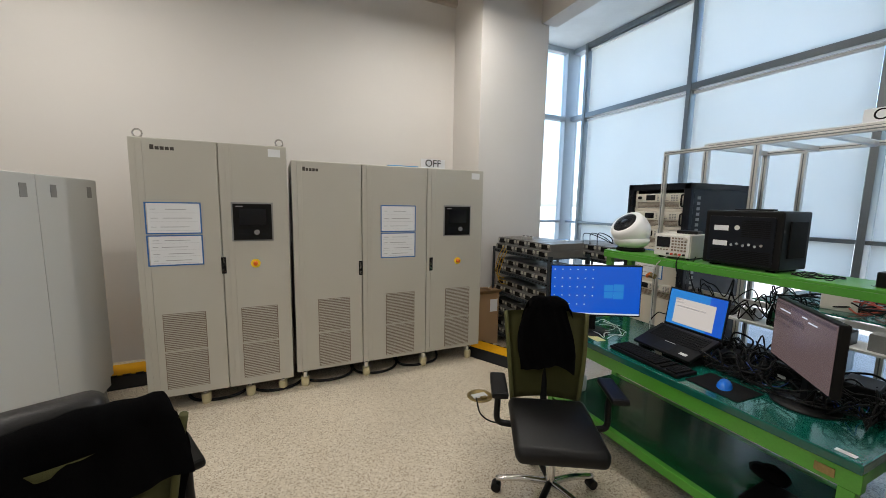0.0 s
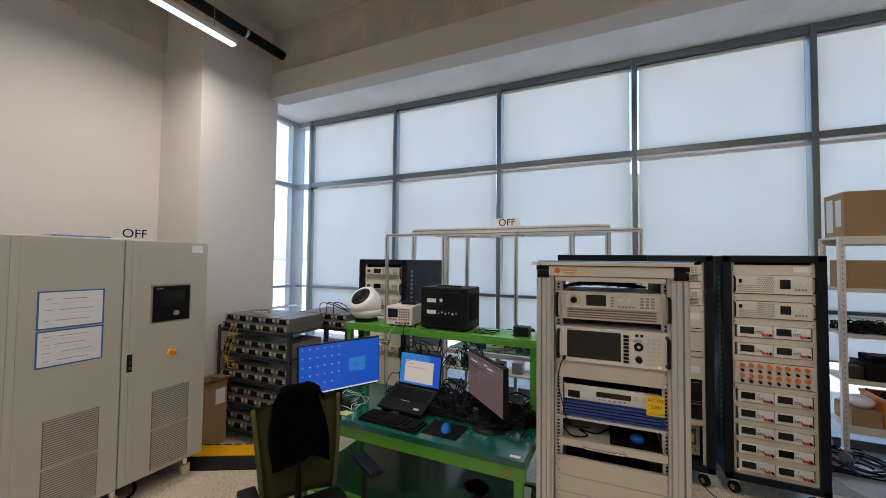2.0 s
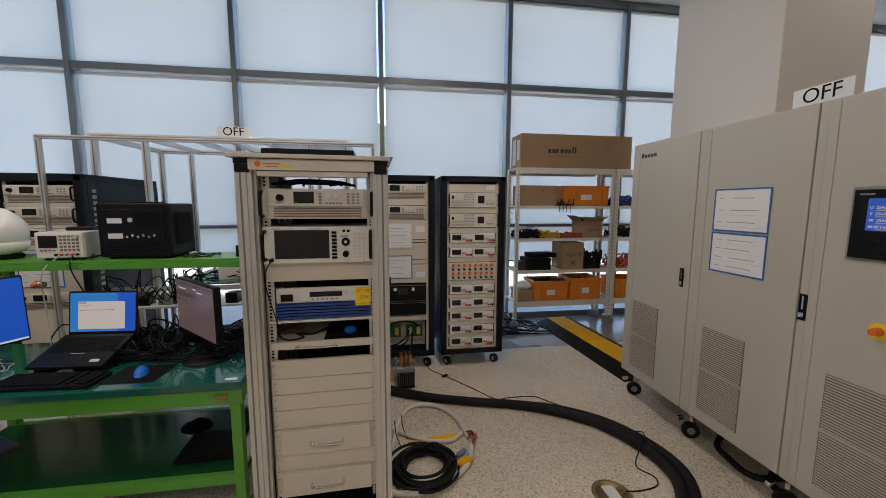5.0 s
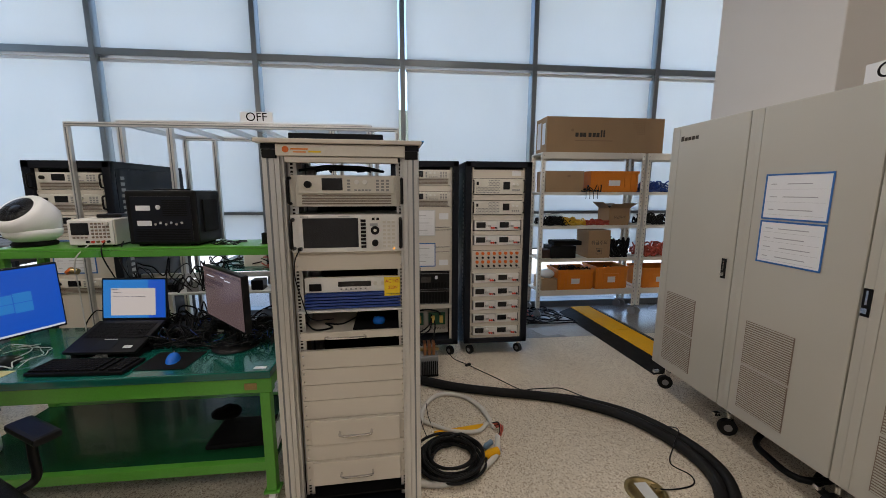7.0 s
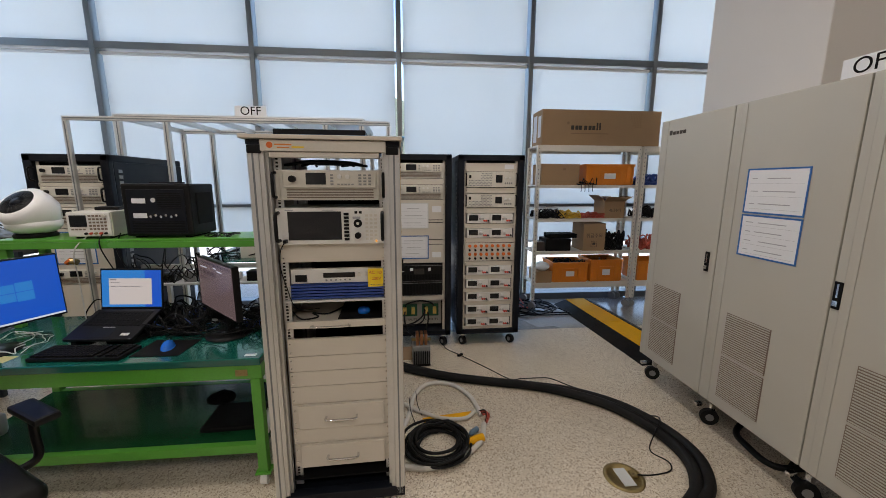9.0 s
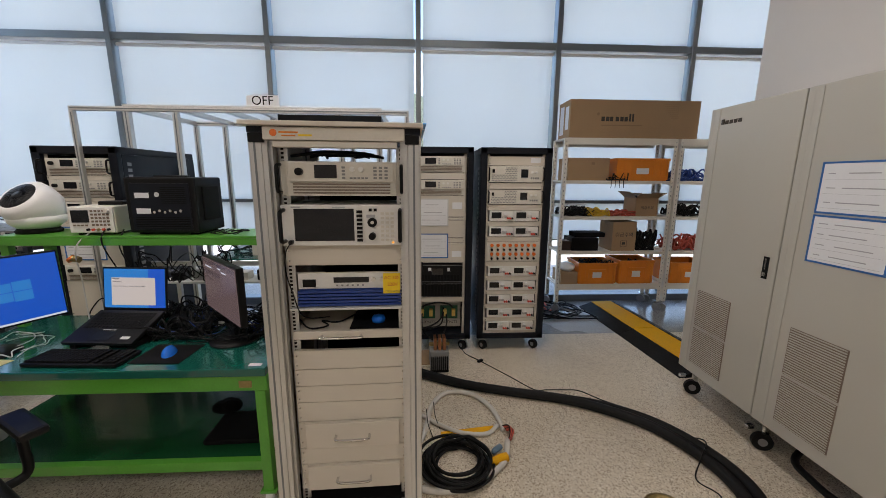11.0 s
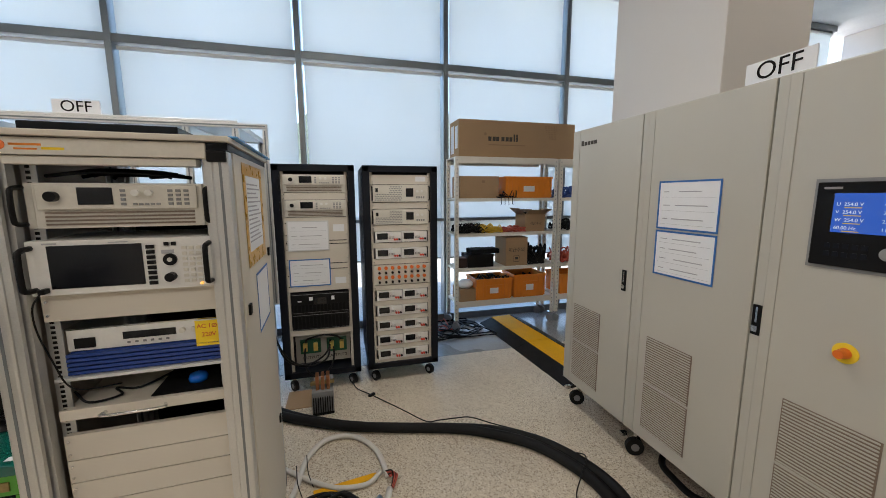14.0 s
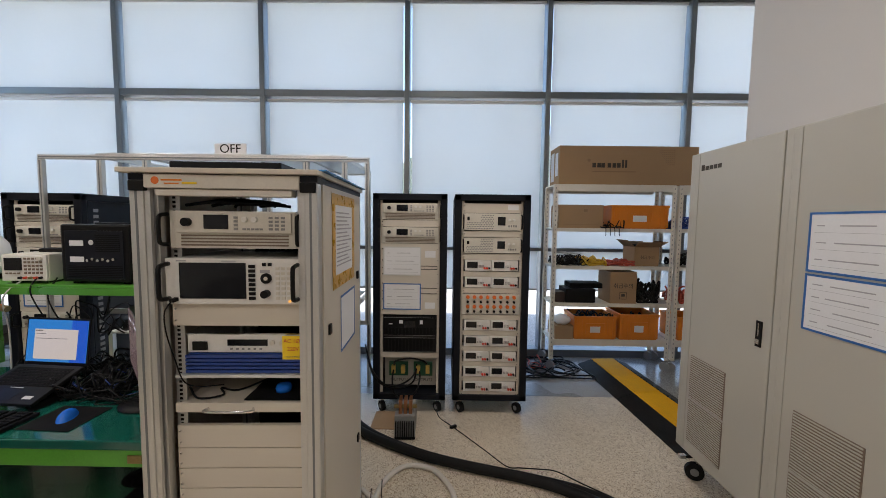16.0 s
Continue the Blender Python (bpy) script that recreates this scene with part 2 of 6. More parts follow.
def sweep(pts, r, seg=7, n=6, bm=None):
    """A round cord along a smooth path."""
    bm = bm or bmesh.new()
    path = smooth_path(pts, n)
    rings, side = [], None
    for i, p in enumerate(path):
        d = (path[min(i + 1, len(path) - 1)] - path[max(i - 1, 0)]).normalized()
        side = d.orthogonal().normalized() if side is None else (side - d * side.dot(d)).normalized()
        up = d.cross(side)
        rings.append([bm.verts.new(p + r * (math.cos(a) * side + math.sin(a) * up)) for a in (k * math.tau / seg for k in range(seg))])
    for a, b in zip(rings, rings[1:]):
        for k in range(seg):
            bm.faces.new((a[k], a[(k + 1) % seg], b[(k + 1) % seg], b[k])).smooth = True
    bm.faces.new(rings[0][::-1]), bm.faces.new(rings[-1])
    return bm


def lathe(profile, seg=24, bm=None, m=Matrix()):
    """A turned shape from (radius, height) pairs."""
    bm = bm or bmesh.new()
    rings = [[bm.verts.new(m @ Vector((max(r, 0.0005) * math.cos(k * math.tau / seg), max(r, 0.0005) * math.sin(k * math.tau / seg), z))) for k in range(seg)] for r, z in profile]
    for a, b in zip(rings, rings[1:]):
        for k in range(seg):
            bm.faces.new((a[k], a[(k + 1) % seg], b[(k + 1) % seg], b[k])).smooth = True
    bm.faces.new(rings[0][::-1]), bm.faces.new(rings[-1])
    return bm


def mesh_of(name, bm, material):
    me = bpy.data.meshes.new(name)
    bmesh.ops.recalc_face_normals(bm, faces=bm.faces)
    bm.to_mesh(me)
    bm.free()
    me.materials.append(material)
    return me


TINY = {"buttons", "keys", "side_vents", "hinge_teeth", "vent_slots", "post_holes", "grille_holes", "soft_keys", "keypad", "screws", "icons", "slots", "dot_pattern", "grille_ribs"}


def part(name, bm, material, parent, label=""):
    ob = new(name, mesh_of(name, bm, material))
    ob.parent = parent
    if name in TINY:
        return tagged(ob, label, kind="stuff")
    return tagged(ob, label) if label else ob


def thing(name, m, label, category, group="", kind=""):
    ob = new(name)
    ob.empty_display_size = 0.1
    ob.matrix_world = m
    return tagged(ob, label, category, group, kind)


def solid(name, bm, material, label, category, m=Matrix(), group="", kind=""):
    ob = new(name, mesh_of(name, bm, material))
    ob.matrix_world = m
    return tagged(ob, label, category, group, kind)


def setting(name, bm, material, label, category="structure"):
    return solid(name, bm, material, label, category, kind="structure")


def lettering(name, words, size, material, parent, m, align="CENTER"):
    """Raised letters in the built-in font, standing at m; its x reads along, its y is up."""
    cu = bpy.data.curves.new(name, "FONT")
    cu.body, cu.size, cu.align_x, cu.align_y, cu.extrude = words, size, align, "CENTER", 0.0006
    tmp = bpy.data.objects.new(name, cu)
    scene.collection.objects.link(tmp)
    me = bpy.data.meshes.new_from_object(tmp.evaluated_get(bpy.context.evaluated_depsgraph_get()))
    bpy.data.objects.remove(tmp)
    me.materials.clear()
    me.materials.append(material)
    ob = new(name, me)
    ob.parent = parent
    ob.matrix_local = m
    return ob


FRONT = Matrix.Rotation(radians(90), 4, "X")


def on_front(x, y, z):
    """Stands letters on a face that looks along -y."""
    return Matrix.Translation((x, y, z)) @ FRONT


def bars(rows, y, d=0.0008):
    """Lines of unreadable print: (x0, x1, z, height)."""
    bm = bmesh.new()
    for x0, x1, z, h in rows:
        bx(bm, x0, x1, y - d, y, z - h / 2, z + h / 2)
    return bm


# ---- the room ----
setting("floor", box(-4.6, 3.93, -9.2, 5.06, -0.2, 0.0), TERRAZZO, "beige speckled terrazzo floor with a soft shine", "floor")
setting("floor_window_strip", box(3.934, 5.3, -9.2, 6.0, -0.2, 0.0), STONE, "polished grey stone floor along the windows", "floor")
setting("floor_joint", box(3.93, 3.934, -9.2, 5.06, -0.2, -0.003), INK, "dark thin joint between two floors", "floor")
setting("wall_north", box(-4.6, 2.2, 4.86, 5.06, 0, 4.7), WALL, "plain off-white painted wall", "wall")
setting("wall_west", box(-4.8, -4.6, -9.4, 5.06, 0, 4.7), WALL, "plain off-white painted wall", "wall")
setting("wall_south", box(-4.6, 5.3, -9.4, -9.2, 0, 4.7), WALL, "plain off-white painted wall", "wall")
setting("column_north", box(2.2, 3.15, 4.15, 5.06, 0, 4.7, bevel=0.008), WALL, "off-white painted square column", "column")
setting("column_south", box(2.2, 3.15, -3.35, -2.64, 0, 4.7, bevel=0.008), WALL, "off-white painted square column", "column")
setting("ceiling", box(-4.8, 3.05, -9.4, 5.06, 4.7, 4.9), CONCRETE, "rough bare concrete ceiling", "ceiling")
setting("ceiling_window_strip", box(3.26, 5.4, -9.4, 6.0, 4.47, 4.6), SOFFIT, "white mineral tile ceiling by the windows", "ceiling")
setting("beam", box(3.05, 3.25, -9.2, 4.148, 4.17, 4.7), CONCRETE, "rough concrete beam", "beam")
setting("beam_cladding", box(3.03, 3.26, -9.2, 4.146, 3.86, 4.17, bevel=0.004), WALL, "off-white painted beam cladding", "beam")
setting("wall_band", box(-4.6, 2.2, 4.80, 4.86, 4.17, 4.7), CONCRETE, "rough concrete band above the wall", "wall")
setting("wall_stub", box(3.15, 3.35, 4.9, 5.95, 0, 4.47), WALL, "off-white wall end beside the column", "wall")

# windows: the long east side and the short north end
MY = [5.44, 3.58, 1.79, 0.018, -1.70, -3.41, -5.13, -6.85, -8.57]
WX = 5.05


def window(i, y1, y0):
    """One bay of the curtain wall with its posts, rails, panes and two roller blinds."""
    w = tagged(new("window_%d" % i), "floor-to-ceiling grey aluminium window with lowered white roller blinds", "window", kind="structure")
    fr = [(WX - 0.02, WX + 0.13, y0 + 0.03, y1 - 0.03, z0, z1) for z0, z1 in ((3.21, 3.29), (4.38, 4.47), (1.345, 1.385), (0.0, 0.09))]
    for f in fr:
        part("window_rail", box(*f, bevel=0.004), MULLION, w)
    part("window_post", box(WX - 0.03, WX + 0.15, y1 - 0.03, y1 + 0.03, 0, 4.47, bevel=0.005), MULLION, w)
    for z0, z1 in ((0.09, 1.345), (1.385, 3.21), (3.29, 4.38)):
        g = part("pane", box(WX + 0.10, WX + 0.106, y0 + 0.03, y1 - 0.03, z0, z1), GLASS, w)
        g.visible_shadow = False
    for z0, z1 in ((0.86, 3.16), (3.30, 4.345)):
        b = part("roller_blind", box(WX + 0.045, WX + 0.046, y0 + 0.055, y1 - 0.055, z0, z1), BLIND, w, "white translucent roller blind")
        part("blind_cassette", cyl((WX + 0.045, y0 + 0.04, z1 + 0.015), (WX + 0.045, y1 - 0.04, z1 + 0.015), 0.02, 10), WHITE, b)
        part("bottom_bar", box(WX + 0.04, WX + 0.052, y0 + 0.055, y1 - 0.055, z0 - 0.02, z0, bevel=0.002), GREY, b)


for i, (a, b) in enumerate(zip(MY, MY[1:])):
    window(i + 1, a, b)
# The end window's frame has daylight glare put into its pale colour.
end = tagged(new("window_9"), "unshaded window at the room's end, its frame coloured pale for glare", "window", kind="structure")
part("window_post", box(3.35, 3.41, 5.75, 5.88, 0, 4.47, bevel=0.005), GLARE_FRAME, end)
part("window_post", box(4.90, 5.20, 5.75, 5.88, 0, 4.47, bevel=0.005), GLARE_FRAME, end)
for z0, z1 in ((3.21, 3.29), (4.38, 4.47), (1.345, 1.385), (0.0, 0.09)):
    part("window_rail", box(3.41, 4.90, 5.76, 5.87, z0, z1, bevel=0.004), GLARE_FRAME, end)
    part("window_rail", box(5.03, 5.18, 5.47, 5.75, z0, z1, bevel=0.004), GLARE_FRAME, end)
for a in ((3.41, 4.90, 5.82, 5.826, 0.09, 4.38), (5.15, 5.156, 5.47, 5.75, 0.09, 4.38)):
    g = part("pane", box(*a), GLASS, end)
    g.visible_shadow = False
setting("guard_rail", sweep([(3.36, 5.6, 1.02), (4.2, 5.6, 1.02), (4.98, 5.6, 1.02)], 0.02, 8, 2), CHROME, "steel guard rail before the end window", "rail")

# outside
setting("ground", box(-400, 600, -500, 500, -0.6, -0.25), GROUND, "pale paved ground outside", "ground")
bm = bmesh.new()
HN = 60
tops = [bm.verts.new((260, 180 - i * 7, 52 + 20 * math.sin(i * 0.23 + 0.6) + 9 * math.sin(i * 0.61) + 3 * math.sin(i * 1.9))) for i in range(HN)]
lows = [bm.verts.new((255, 180 - i * 7, -1)) for i in range(HN)]
backs = [bm.verts.new((330, 180 - i * 7, -1)) for i in range(HN)]
for i in range(HN - 1):
    bm.faces.new((lows[i], lows[i + 1], tops[i + 1], tops[i]))
    bm.faces.new((tops[i], tops[i + 1], backs[i + 1], backs[i]))
setting("backdrop", bm, HILL, "hazy wooded hill in the distance", "hill")
fac = tagged(new("apartment_building"), "pale grey neighbouring building with banded windows", "building")
fac.matrix_world = pose(9, 26, -0.25)
part("wall", box(-9, 9, 0, 8, 0, 11), FACADE, fac)
for k in range(3):
    for j in range(8):
        wd = part("window", box(-8.6 + j * 2.2, -7.0 + j * 2.2, -0.05, -0.004, 1.0 + k * 3.0, 2.9 + k * 3.0), FARGLASS, fac)
for j in range(17):
    part("cladding_strip", box(-8.95 + j * 1.1, -8.85 + j * 1.1, -0.08, -0.004, 0, 11), WHITE, fac)

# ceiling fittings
# Only the lamp at x 0.93, y 3.56 is known; the rest are added fill.
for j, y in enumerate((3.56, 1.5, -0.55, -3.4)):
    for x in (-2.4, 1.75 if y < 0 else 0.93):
        t = thing("tube_and_fill_light", pose(x, y, 3.9), "lit white linear tube lamp under the ceiling, most of them added fill lights", "ceiling lamp", "linear lamps")
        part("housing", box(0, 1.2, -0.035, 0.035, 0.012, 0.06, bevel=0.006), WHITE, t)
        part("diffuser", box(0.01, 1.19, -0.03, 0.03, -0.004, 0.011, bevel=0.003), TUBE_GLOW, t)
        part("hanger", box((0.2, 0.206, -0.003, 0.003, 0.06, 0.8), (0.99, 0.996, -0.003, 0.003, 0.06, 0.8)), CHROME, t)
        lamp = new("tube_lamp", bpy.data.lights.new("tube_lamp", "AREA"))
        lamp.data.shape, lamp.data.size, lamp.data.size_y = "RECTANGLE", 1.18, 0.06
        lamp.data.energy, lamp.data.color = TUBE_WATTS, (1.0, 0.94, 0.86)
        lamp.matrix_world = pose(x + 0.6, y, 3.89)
pipe = thing("ceiling_pipe", pose(0, 3.95, 4.36), "dark sprinkler pipe under the ceiling", "pipe")
part("pipe", cyl((-4.5, 0, 0), (3.03, 0, 0), 0.055, 16), RACKBLK, pipe)
part("collar", cyl((2.5, 0, 0), (2.53, 0, 0), 0.066, 16), CHROME, pipe)
part("collar", cyl((0.6, 0, 0), (0.63, 0, 0), 0.066, 16), CHROME, pipe)
for x, y in ((4.15, 3.1), (4.1, 0.55), (4.0, -2.2)):
    s = thing("sprinkler", pose(x, y, 4.47), "small round metal sprinkler head", "sprinkler", "sprinklers")
    part("plate", lathe([(0.045, 0), (0.045, -0.008), (0.02, -0.014)], 18), WHITE, s)
    part("head", lathe([(0.012, -0.01), (0.012, -0.05), (0.022, -0.052), (0.022, -0.056)], 12), CHROME, s)
for x, y in ((3.75, 3.6), (3.75, 1.9), (3.75, -0.4), (3.75, -2.9)):
    s = solid("ceiling_speaker", lathe([(0.10, 0), (0.10, -0.006), (0.09, -0.008), (0.0, -0.008)], 24), SOFFIT, "round flush white ceiling speaker grille", "speaker", pose(x, y, 4.469), "ceiling speakers")


# ---- power cabinets ----
def off_sign(m):
    s = thing("off_sign", m, "white paper sign with black capitals reading OFF", "sign", "off signs")
    part("card", box(-0.125, 0.125, 0, 0.006, 0, 0.085, bevel=0.001), PAPER, s)
    lettering("letters", "OFF", 0.095, MATT, s, on_front(0, -0.001, 0.042))
    return s


def notice(parent, x0, x1, z0, z1, y, frame_mat, rows, k):
    """A printed sheet with a coloured tape edge, taped to a face."""
    n = part("notice", box(x0 + 0.008, x1 - 0.008, y - 0.0015, y, z0 + 0.008, z1 - 0.008), PAPER, parent, "printed white notice")
    t = 0.009
    part("tape_edge", box((x0, x1, y - 0.003, y - 0.0016, z1 - t, z1), (x0, x1, y - 0.003, y - 0.0016, z0, z0 + t), (x0, x0 + t, y - 0.003, y - 0.0016, z0 + t, z1 - t), (x1 - t, x1, y - 0.003, y - 0.0016, z0 + t, z1 - t)), frame_mat, n)
    w, h = x1 - x0, z1 - z0
    lines = []
    for i in range(rows):
        z = z1 - h * (i + 0.8) / (rows + 0.6)
        lines.append((x0 + w * 0.1, x0 + w * (0.19 + 0.03 * ((i + k) % 2)), z, h * 0.018))
        lines.append((x0 + w * (0.36 - 0.05 * ((i + k) % 3)), x0 + w * (0.72 + 0.05 * ((i * 2 + k) % 3)), z, h * 0.02))
        lines.append((x0 + w * 0.07, x0 + w * 0.93, z - h * 0.4 / (rows + 0.6), 0.001))
    part("print", bars(lines, y - 0.0017), PRINT, n)


def caster(parent, x, y, h, mat_wheel, r, turn=0.0):
    c, s = math.cos(turn), math.sin(turn)
    part("caster_fork", box((x - 0.03, x + 0.03, y - 0.035, y + 0.035, h - 0.012, h), (x - 0.012, x + 0.012, y + 0.0, y + 0.03, min(r * 1.5, h - 0.02), h - 0.012)), CHROME, parent)
    w = part("caster_wheel", cyl((x - 0.017 * c, y - 0.017 * s, r), (x + 0.017 * c, y + 0.017 * s, r), r, 20), mat_wheel, parent)
    part("hub", cyl((x - 0.02 * c, y - 0.02 * s, r), (x + 0.02 * c, y + 0.02 * s, r), r * 0.45, 14), GREY, w)


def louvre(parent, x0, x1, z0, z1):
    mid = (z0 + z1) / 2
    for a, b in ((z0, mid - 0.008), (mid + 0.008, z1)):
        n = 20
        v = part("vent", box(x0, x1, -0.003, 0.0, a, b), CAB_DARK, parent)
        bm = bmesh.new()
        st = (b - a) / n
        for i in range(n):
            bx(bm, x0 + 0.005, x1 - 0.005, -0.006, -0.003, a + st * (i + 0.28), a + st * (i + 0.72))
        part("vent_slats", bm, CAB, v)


def power_cabinet(m, edges, z0, z1, vents, vz, handles, hz, papers, pz, screen, sz, knob, logo, lit, feet, label):
    """A beige steel cabinet: doors side by side, louvres, handles, notices and an operator panel."""
    c = thing("power_cabinet", m, label, "cabinet", "power cabinets")
    w, d = edges[-1], 0.86
    part("body", box(0.004, w - 0.004, 0.024, d, z0, z1, bevel=0.006), CAB, c)
    part("plinth", box(0.06, w - 0.06, 0.08, d - 0.06, z0 - 0.03, z0 - 0.001), RACKBLK, c)
    doors = []
    for a, b in zip(edges, edges[1:]):
        dr = part("door", box(a + 0.003, b - 0.003, 0.0, 0.021, z0 + 0.004, z1 - 0.004, bevel=0.007), CAB, c, "beige steel door")
        # Low strip shaped to give the bright reflected band beside the door's left edge.
        bm = bmesh.new()
        bx(bm, a + 0.045, a + 0.085, -0.0035, 0.0, z0 + 0.012, z1 - 0.012, 0.003)
        part("reflection_rib", bm, CAB, dr)
        doors.append(dr)
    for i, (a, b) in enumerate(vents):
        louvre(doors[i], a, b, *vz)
    for i, x in enumerate(handles):
        own = sum(x > e for e in edges[1:-1])
        h = part("handle", box(x - 0.017, x + 0.017, -0.006, 0.0, hz - 0.065, hz + 0.065, bevel=0.002), BLACK, doors[own])
        part("lock", box((x - 0.011, x + 0.011, -0.012, -0.0061, hz - 0.05, hz - 0.025), (x - 0.004, x + 0.004, -0.0075, -0.0061, hz - 0.01, hz + 0.055)), CHROME, doors[own])
    pi = 1 if len(doors) > 2 else 0
    (pa, pb), (p0, pm, p1) = papers, pz
    notice(doors[pi], pa, pb, pm + 0.004, p1, -0.001, BLUETAPE, 3, 0)
    notice(doors[pi], pa, pb, p0, pm - 0.004, -0.001, BLUETAPE, 4, 1)
    last = doors[-1]
    (s0, s1), (t0, t1) = screen, sz
    sw, sh = s1 - s0, t1 - t0
    part("operator_panel", box(s0, s1, -0.014, 0.0, t0, t1, bevel=0.004), BLACK, last, "black operator panel")
    part("panel_frame", box((s0 - 0.012, s1 + 0.012, -0.004, 0.0, t1, t1 + 0.012), (s0 - 0.012, s1 + 0.012, -0.004, 0.0, t0 - 0.012, t0), (s0 - 0.012, s0, -0.004, 0.0, t0, t1), (s1, s1 + 0.012, -0.004, 0.0, t0, t1)), GREY, last)
    l0, l1, m0, m1 = s0 + sw * 0.15, s0 + sw * 0.85, t0 + sh * 0.41, t0 + sh * 0.87
    part("display", box(l0, l1, -0.0165, -0.0142, m0, m1), LCD_BLUE if lit else DARKGLASS, last)
    if lit:
        for k, (u, v) in enumerate((("U  254.0 V", "44.3 A"), ("V  254.0 V", "2.8 A"), ("W  254.0 V", "2.4 A"), ("60.00 Hz", "11.35 kW"))):
            z = m1 - (m1 - m0) * (0.28 + 0.2 * k)
            lettering("reading", u, 0.016, LCD_WHITE, last, on_front(l0 + 0.008, -0.0168, z), "LEFT")
            lettering("reading", v, 0.016, LCD_WHITE, last, on_front(l0 + sw * 0.36, -0.0168, z), "LEFT")
            part("underline", bars([(l0 + 0.03, l0 + 0.075, z - 0.011, 0.003)], -0.0166), LCD_YELLOW, last)
    bm = bmesh.new()
    for i in range(5):
        for j in range(2):
            bx(bm, s0 + sw * (0.12 + 0.07 * i), s0 + sw * (0.165 + 0.07 * i), -0.0165, -0.0142, t0 + sh * (0.12 + 0.1 * j), t0 + sh * (0.18 + 0.1 * j))
    for i in range(2):
        bx(bm, s0 + sw * (0.74 + 0.08 * i), s0 + sw * (0.79 + 0.08 * i), -0.0165, -0.0142, t0 + sh * 0.13, t0 + sh * 0.19)
    part("keys", bm, RACKBLK, last)
    part("dial", cyl((s0 + sw * 0.60, -0.032, t0 + sh * 0.21), (s0 + sw * 0.60, -0.014, t0 + sh * 0.21), 0.02, 20), GREY, last)
    part("brand_mark", bars([(s0 + 0.02, s0 + 0.07, t1 - 0.02, 0.008)], -0.0142), GREY, last)
    kx, kz = knob
    part("stop_plate", cyl((kx, -0.004, kz), (kx, 0.0, kz), 0.036, 24), NOTE, last, "round yellow plate")
    part("stop_button", cyl((kx, -0.04, kz), (kx, -0.0045, kz), 0.015, 20, 0.019), ORANGEKNOB, last, "orange emergency stop button")
    lx, lw, lz = logo
    bm = bmesh.new()
    for k in range(5):
        bx(bm, lx + lw * k / 5, lx + lw * (k + 0.8) / 5, -0.0015, 0.0, lz - 0.016, lz + (0.018 if k == 0 else 0.008))
    part("brand_mark", bm, INK, doors[0])
    part("rating_label", box(w - 0.14, w - 0.05, -0.0015, 0.0, z1 - 0.09, z1 - 0.03), PAPER, last)
    for i, x in enumerate((0.07, w / 3 + 0.02, w * 2 / 3, w - 0.09)):
        for y in (0.09, d - 0.1):
            if feet == "wheel":
                xw, yw = x - 0.05, y + (0.035 if y < 0.3 else 0.0)
                caster(c, xw, yw, z0 - 0.03, RUBBER, 0.056, 2.7)
                part("brake_pedal", box(xw - 0.05, xw - 0.022, yw - 0.085, yw - 0.04, 0.125, 0.15, bevel=0.004), CHROME, c)
            else:
                part("caster_cup", lathe([(0.03, 0), (0.036, 0.02), (0.038, 0.075), (0.030, 0.085)], 16, None, pose(x, y, 0)), CASTER, c)
                part("stem", cyl((x, y, 0.085), (x, y, z0 - 0.03), 0.024, 12), CHROME, c)
    return c


power_cabinet(pose(0.11, 3.56, 0), (0, 0.58, 1.205, 1.825), 0.165, 2.0, ((0.19, 0.465), (0.80, 1.085), (1.415, 1.69)), (0.2, 0.81), (0.565, 1.255), 1.07,
              (0.75, 1.09), (1.15, 1.39, 1.64), (1.395, 1.67), (1.355, 1.635), (1.545, 1.09), (0.09, 0.13, 1.93), False, "cup", "tall beige steel power cabinet with three doors and an unlit panel")
a = power_cabinet(pose(-0.95, 3.56, 0), (0, 0.545, 1.035), 0.13, 2.1, ((0.13, 0.41), (0.655, 0.925)), (0.195, 0.795), (0.55,), 1.15,
                  (0.07, 0.42), (1.165, 1.40, 1.64), (0.63, 0.905), (1.35, 1.635), (0.775, 1.156), (0.13, 0.15, 2.03), False, "cup", "tall beige steel power cabinet with two doors and an unlit panel")
for x in (0.05, 0.98):
    part("lifting_eye", sweep([(x + 0.028 * math.cos(k * 0.63), 0.06, 2.128 + 0.028 * math.sin(k * 0.63)) for k in range(11)], 0.006, 6, 2), CHROME, a)
power_cabinet(pose(2.79, -2.03, 0, 0, 0, 180), (0, 0.655, 1.32, 2.0), 0.245, 2.135, ((0.11, 0.395), (0.795, 1.078), (1.475, 1.76)), (0.325, 0.88), (0.59, 1.347), 1.16,
              (0.80, 1.145), (1.25, 1.495, 1.75), (1.50, 1.85), (1.43, 1.72), (1.635, 1.135), (0.10, 0.17, 2.035), True, "wheel", "tall beige steel power cabinet on casters with a lit blue display")
off_sign(pose(1.39, 3.60, 2.0))
off_sign(pose(1.495, -2.06, 2.135, 0, 0, 180))
off_sign(pose(3.30, 1.20, 2.195, 0, 0, -90))
solid("plastic_film", box(0.95, 1.25, 3.62, 3.9, 2.001, 2.012, bevel=0.004), BLUEFILM, "blue plastic film lying on a cabinet", "film")

sc = thing("storage_cabinet", pose(-1.3, 1.6, 0, 0, 0, 90), "pale grey steel cabinet with flush doors", "cabinet")
part("body", box(0, 2.45, 0.024, 0.8, 0.1, 1.8, bevel=0.006), PALE_GREY, sc)
